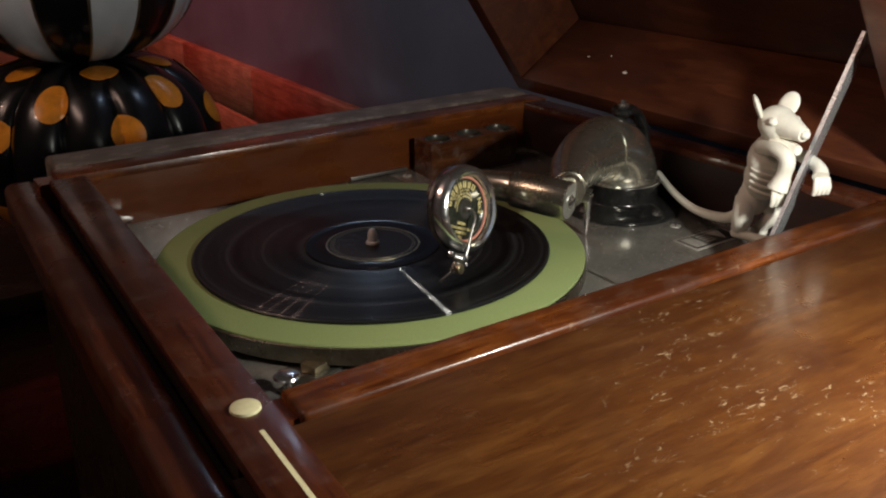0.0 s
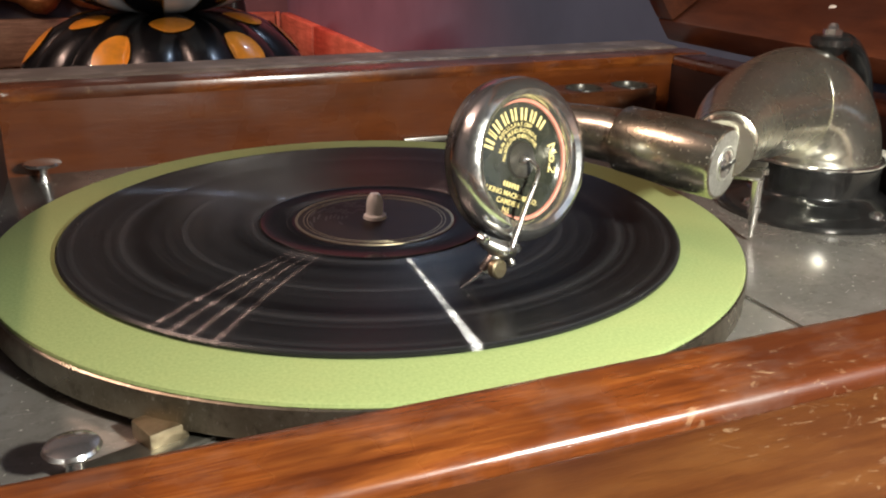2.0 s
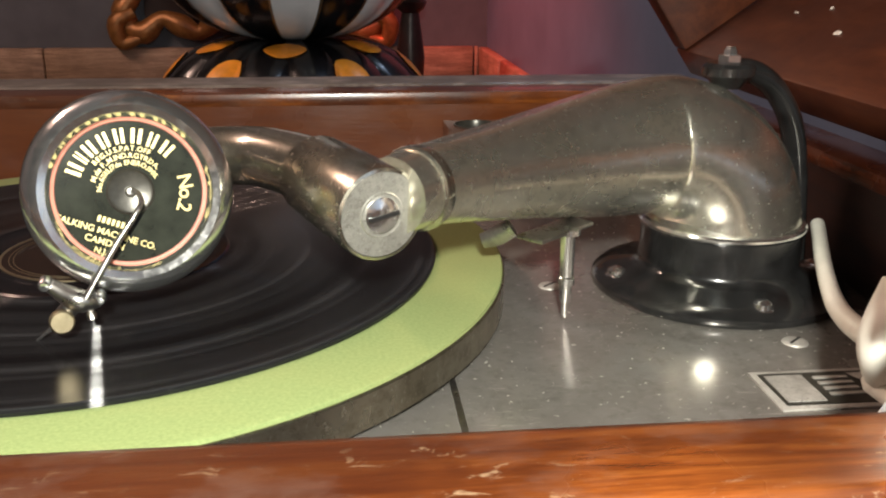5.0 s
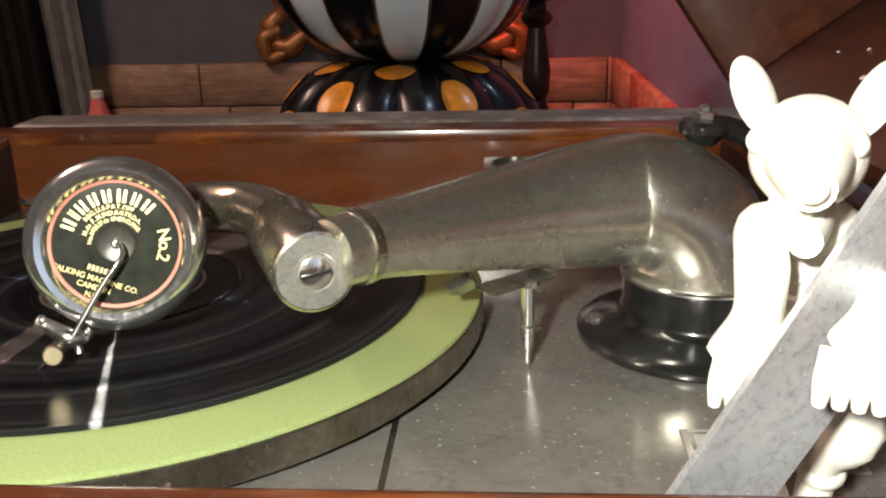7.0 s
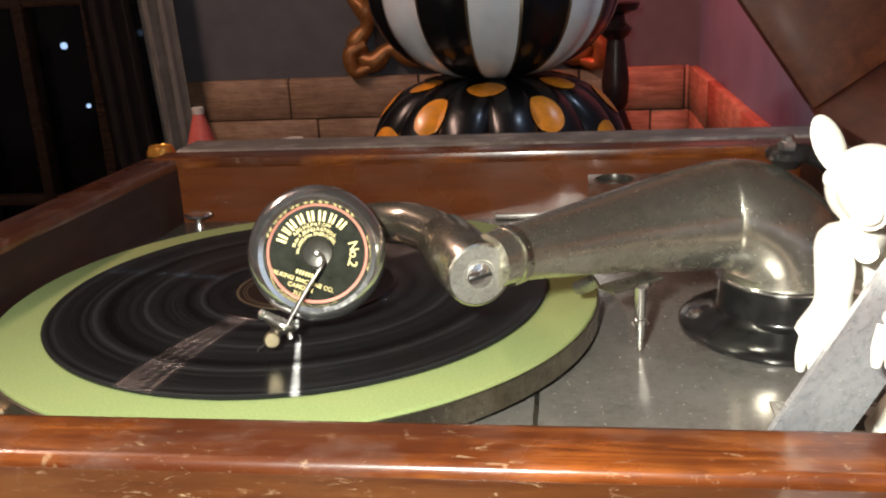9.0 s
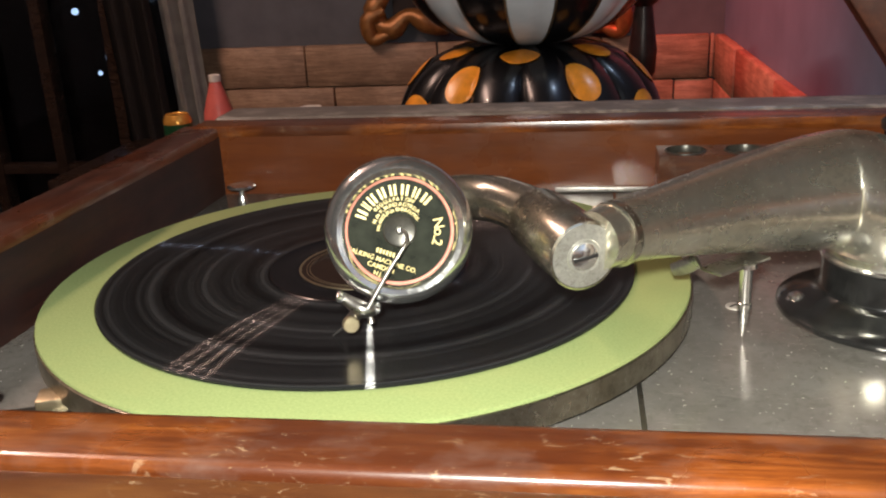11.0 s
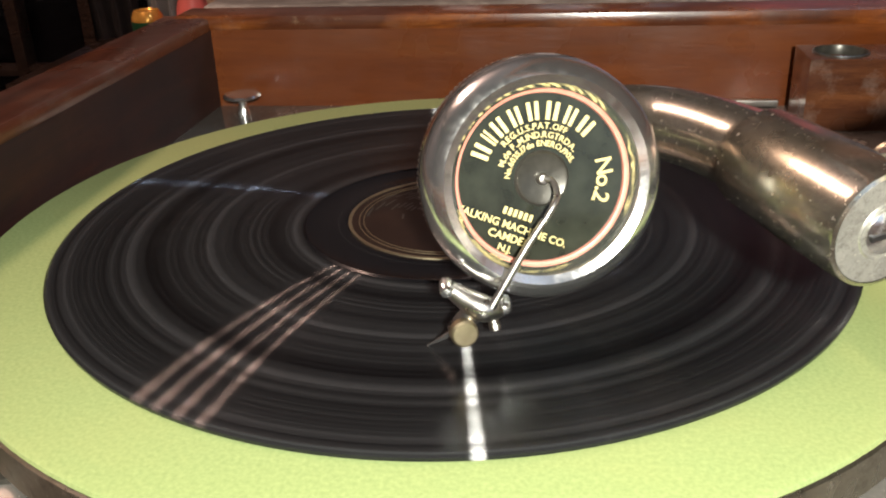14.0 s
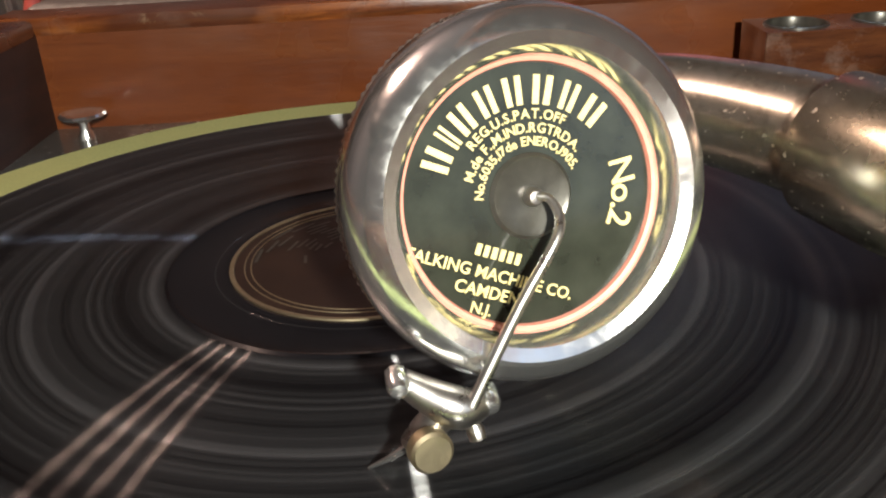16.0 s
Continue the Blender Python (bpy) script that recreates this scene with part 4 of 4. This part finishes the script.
WY = 2.15
floor = setting("floor", box(-3.2, 0.58, -2.4, WY, FLOOR - 0.05, FLOOR), DARKTABLE, "dark wooden floor in shadow", "floor")
setting("ceiling", box(-3.2, 0.58, -2.4, WY, 1.7, 1.75), GREYWALL, "plain dark ceiling", "ceiling")
wall = setting("wall_north", box(-1.02, 0.48, WY, WY + 0.1, FLOOR, 1.7), GREYWALL, "dark grey plaster wall with plank wainscot", "wall")
wall_e = setting("wall_east", box(0.48, 0.58, -2.4, WY + 0.1, FLOOR, 1.7), BLUEWALL, "blue-grey plaster wall with plank wainscot", "wall")
setting("wall_west", box(-3.3, -3.2, -2.4, WY + 0.1, FLOOR, 1.7), GREYWALL, "dark plaster wall", "wall")
setting("wall_south", box(-3.2, 0.48, -2.5, -2.4, FLOOR, 1.7), GREYWALL, "dark plaster wall", "wall")
# dark glazed opening with bars
setting("wall_north_3", box(-3.2, -2.4, WY, WY + 0.1, FLOOR, 1.7), GREYWALL, "dark plaster wall", "wall")
win = setting("window_1", box(-2.4, -1.02, WY + 0.05, WY + 0.054, FLOOR, 1.7), GLASS, "dark night window with a wooden grid", "window")
for x in (-2.38, -2.0, -1.72, -1.5, -1.28, -1.045):
    part("muntin", box(x, x + 0.035, WY - 0.01, WY + 0.045, FLOOR, 1.7, 0.004), DARKTABLE, win)
for z in (-0.5, 0.10, 0.7):
    part("muntin", box(-2.4, -1.02, WY - 0.004, WY + 0.04, z, z + 0.03, 0.004), DARKTABLE, win)
random.seed(3)
wz, row = -0.132, 0
while wz > FLOOR + 0.05:
    h = 0.118
    x = -1.015
    while x < 0.45:
        w_ = min(random.uniform(0.28, 0.55), 0.457 - x)
        part("plank", box(x + 0.002, x + w_ - 0.002, WY - 0.022 - random.uniform(0, 0.006), WY - 0.0005, wz - h + 0.003, wz, 0.003, 1), PLANK, wall)
        x += w_
    y = 0.3
    while y < WY - 0.06:
        w_ = min(random.uniform(0.28, 0.55), WY - 0.03 - y)
        part("plank", box(0.458 - random.uniform(0, 0.006), 0.4795, y + 0.002, y + w_ - 0.002, wz - h + 0.003, wz, 0.003, 1), PLANK_Y, wall_e)
        y += w_
    wz -= h
    row += 1


def curtain(name, x0, x1, y, z0, z1, folds, amp, mat, label, lean=0.0):
    bm = bmesh.new()
    n, rows_ = 60, 10
    grid = []
    for j in range(rows_ + 1):
        z = z0 + (z1 - z0) * j / rows_
        grid.append([bm.verts.new((x0 + (x1 - x0) * i / n + lean * (z - z0), y + amp * math.sin(i / n * folds * 6.283 + 0.3 * math.sin(j)) * (1 + 0.2 * math.sin(i * 0.7)), z)) for i in range(n + 1)])
    for j in range(rows_):
        for i in range(n):
            bm.faces.new((grid[j][i], grid[j][i + 1], grid[j + 1][i + 1], grid[j + 1][i]))
    r = bmesh.ops.solidify(bm, geom=bm.faces[:], thickness=0.004)
    return tagged(part(name, smooth(bm, 80), mat), label, "curtain")


curtain("white_curtain", -1.0, -0.90, 2.03, FLOOR, 1.69, 2.5, 0.015, WHITECLOTH, "pale narrow curtain hanging by the window", -0.05)
curtain("dark_curtain", -1.14, -1.005, 1.99, FLOOR, 1.69, 3, 0.018, DARKCLOTH, "near-black curtain at the window's edge", -0.05)

# low ledge along the back wall, with the bottle, can and candlestick
LZ = -0.36
ledge = empty("wall_bench", pose(-0.4, 1.75, FLOOR), "dark low bench along the wall", "bench")
part("top", box(-0.75, 0.85, -0.22, 0.30, LZ - FLOOR - 0.03, LZ - FLOOR, 0.004), DARKTABLE, ledge)
for x in (-0.7, 0.8):
    part("leg", box(x - 0.02, x + 0.02, -0.18, 0.26, 0, LZ - FLOOR - 0.03, 0.003), DARKTABLE, ledge)

bottle = empty("plastic_bottle", pose(-0.743, 1.633, LZ), "pink-red plastic sauce bottle with a pale cap", "bottle")
part("body", lathe([(0, 0), (0.036, 0), (0.038, 0.01), (0.038, 0.10), (0.034, 0.14), (0.022, 0.18), (0.014, 0.205), (0.013, 0.21)], 32), PINK, bottle)
part("cap", lathe([(0.0125, 0.2095), (0.0145, 0.21), (0.0145, 0.224), (0.012, 0.226), (0, 0.226)], 24), PALE, bottle)
can = empty("drink_can", pose(-0.818, 1.566, LZ), "green and orange printed drink can", "can")
part("body", lathe([(0, 0.0), (0.026, 0.0), (0.033, 0.008), (0.033, 0.127)], 36), CANG, can)
part("top", lathe([(0.033, 0.127), (0.0325, 0.135), (0.027, 0.146), (0.026, 0.148), (0.024, 0.145), (0, 0.145)], 36), CANO, can, "orange and gold can shoulder")

cs = empty("candlestick", pose(0.232, 1.585, LZ), "dark turned candlestick standing on the bench", "candlestick")
part("base", lathe([(0, 0), (0.055, 0), (0.056, 0.01), (0.045, 0.02), (0.03, 0.03), (0.022, 0.045)], 36), IRON, cs)
part("shaft", lathe([(0.022, 0.045), (0.034, 0.10), (0.040, 0.15), (0.026, 0.185), (0.020, 0.20), (0.027, 0.215), (0.030, 0.26), (0.022, 0.32), (0.018, 0.35), (0.030, 0.36), (0.034, 0.372), (0.020, 0.385), (0.018, 0.40)], 36), IRON, cs)
part("dish", lathe([(0.018, 0.40), (0.045, 0.41), (0.05, 0.425), (0.03, 0.42), (0, 0.42)], 36), IRON, cs)

# ornate frame hanging on the grey wall
fr = empty("ornate_frame", pose(-0.13, WY, 0.26), "red-gold ornate carved picture frame on the wall", "picture frame")
part("backing", box(-0.28, 0.28, -0.02, -0.004, -0.32, 0.32, 0.004), DARKCLOTH, fr)
for s in (-1, 1):
    pts = [(s * (0.31 + 0.022 * math.sin(k * 1.9)), -0.03, -0.34 + 0.68 * k / 16, 0.020 + 0.010 * (k % 2)) for k in range(17)]
    part("side", tube(pts, 4, 12), GILT, fr)
    pts = [(-0.33 + 0.66 * k / 14, -0.03, s * (0.335 + 0.02 * math.sin(k * 2.1)), 0.020 + 0.010 * (k % 2)) for k in range(15)]
    part("rail", tube(pts, 4, 12), GILT, fr)
    for q in (-1, 1):
        part("corner_scroll", tube([(s * 0.30, -0.045, q * 0.30, 0.014), (s * 0.345, -0.05, q * 0.325, 0.022), (s * 0.335, -0.045, q * 0.375, 0.02), (s * 0.29, -0.045, q * 0.365, 0.012)], 5, 12), GILT, fr)

# pale dish on the bench, and lights far outside the dark window
dish = empty("small_dish", pose(-0.545, 1.72, LZ), "small pale pink dish on the bench", "dish")
part("bowl", lathe([(0, 0.10), (0.010, 0.10), (0.012, 0.104), (0.022, 0.118), (0.027, 0.13), (0.024, 0.13), (0.018, 0.118), (0, 0.112)], 28), PALE, dish)
part("foot", lathe([(0, 0), (0.022, 0), (0.022, 0.006), (0.009, 0.014), (0.008, 0.095), (0.010, 0.1)], 24), PALE, dish)
GLOW = plain("blue_white_glow", (0.3, 0.4, 0.6), 0.4, 0, 0.1, 20, 0, 0.0, ((0.45, 0.65, 1.0), 1.6))
for x, z, r in ((-1.614, -0.044, 0.012), (-1.471, -0.176, 0.016), (-1.517, -0.201, 0.010), (-1.558, -0.255, 0.008)):
    gl = empty("distant_light", pose(x, 2.6, z), "small blue-white light far outside the window", "light", "lights outside")
    part("bulb", ball(bmesh.new(), (0, 0, 0), r, 12), GLOW, gl)
setting("backdrop", box(-3.2, -0.9, 2.9, 2.95, FLOOR, 1.7), NIGHT, "black night beyond the window", "backdrop")
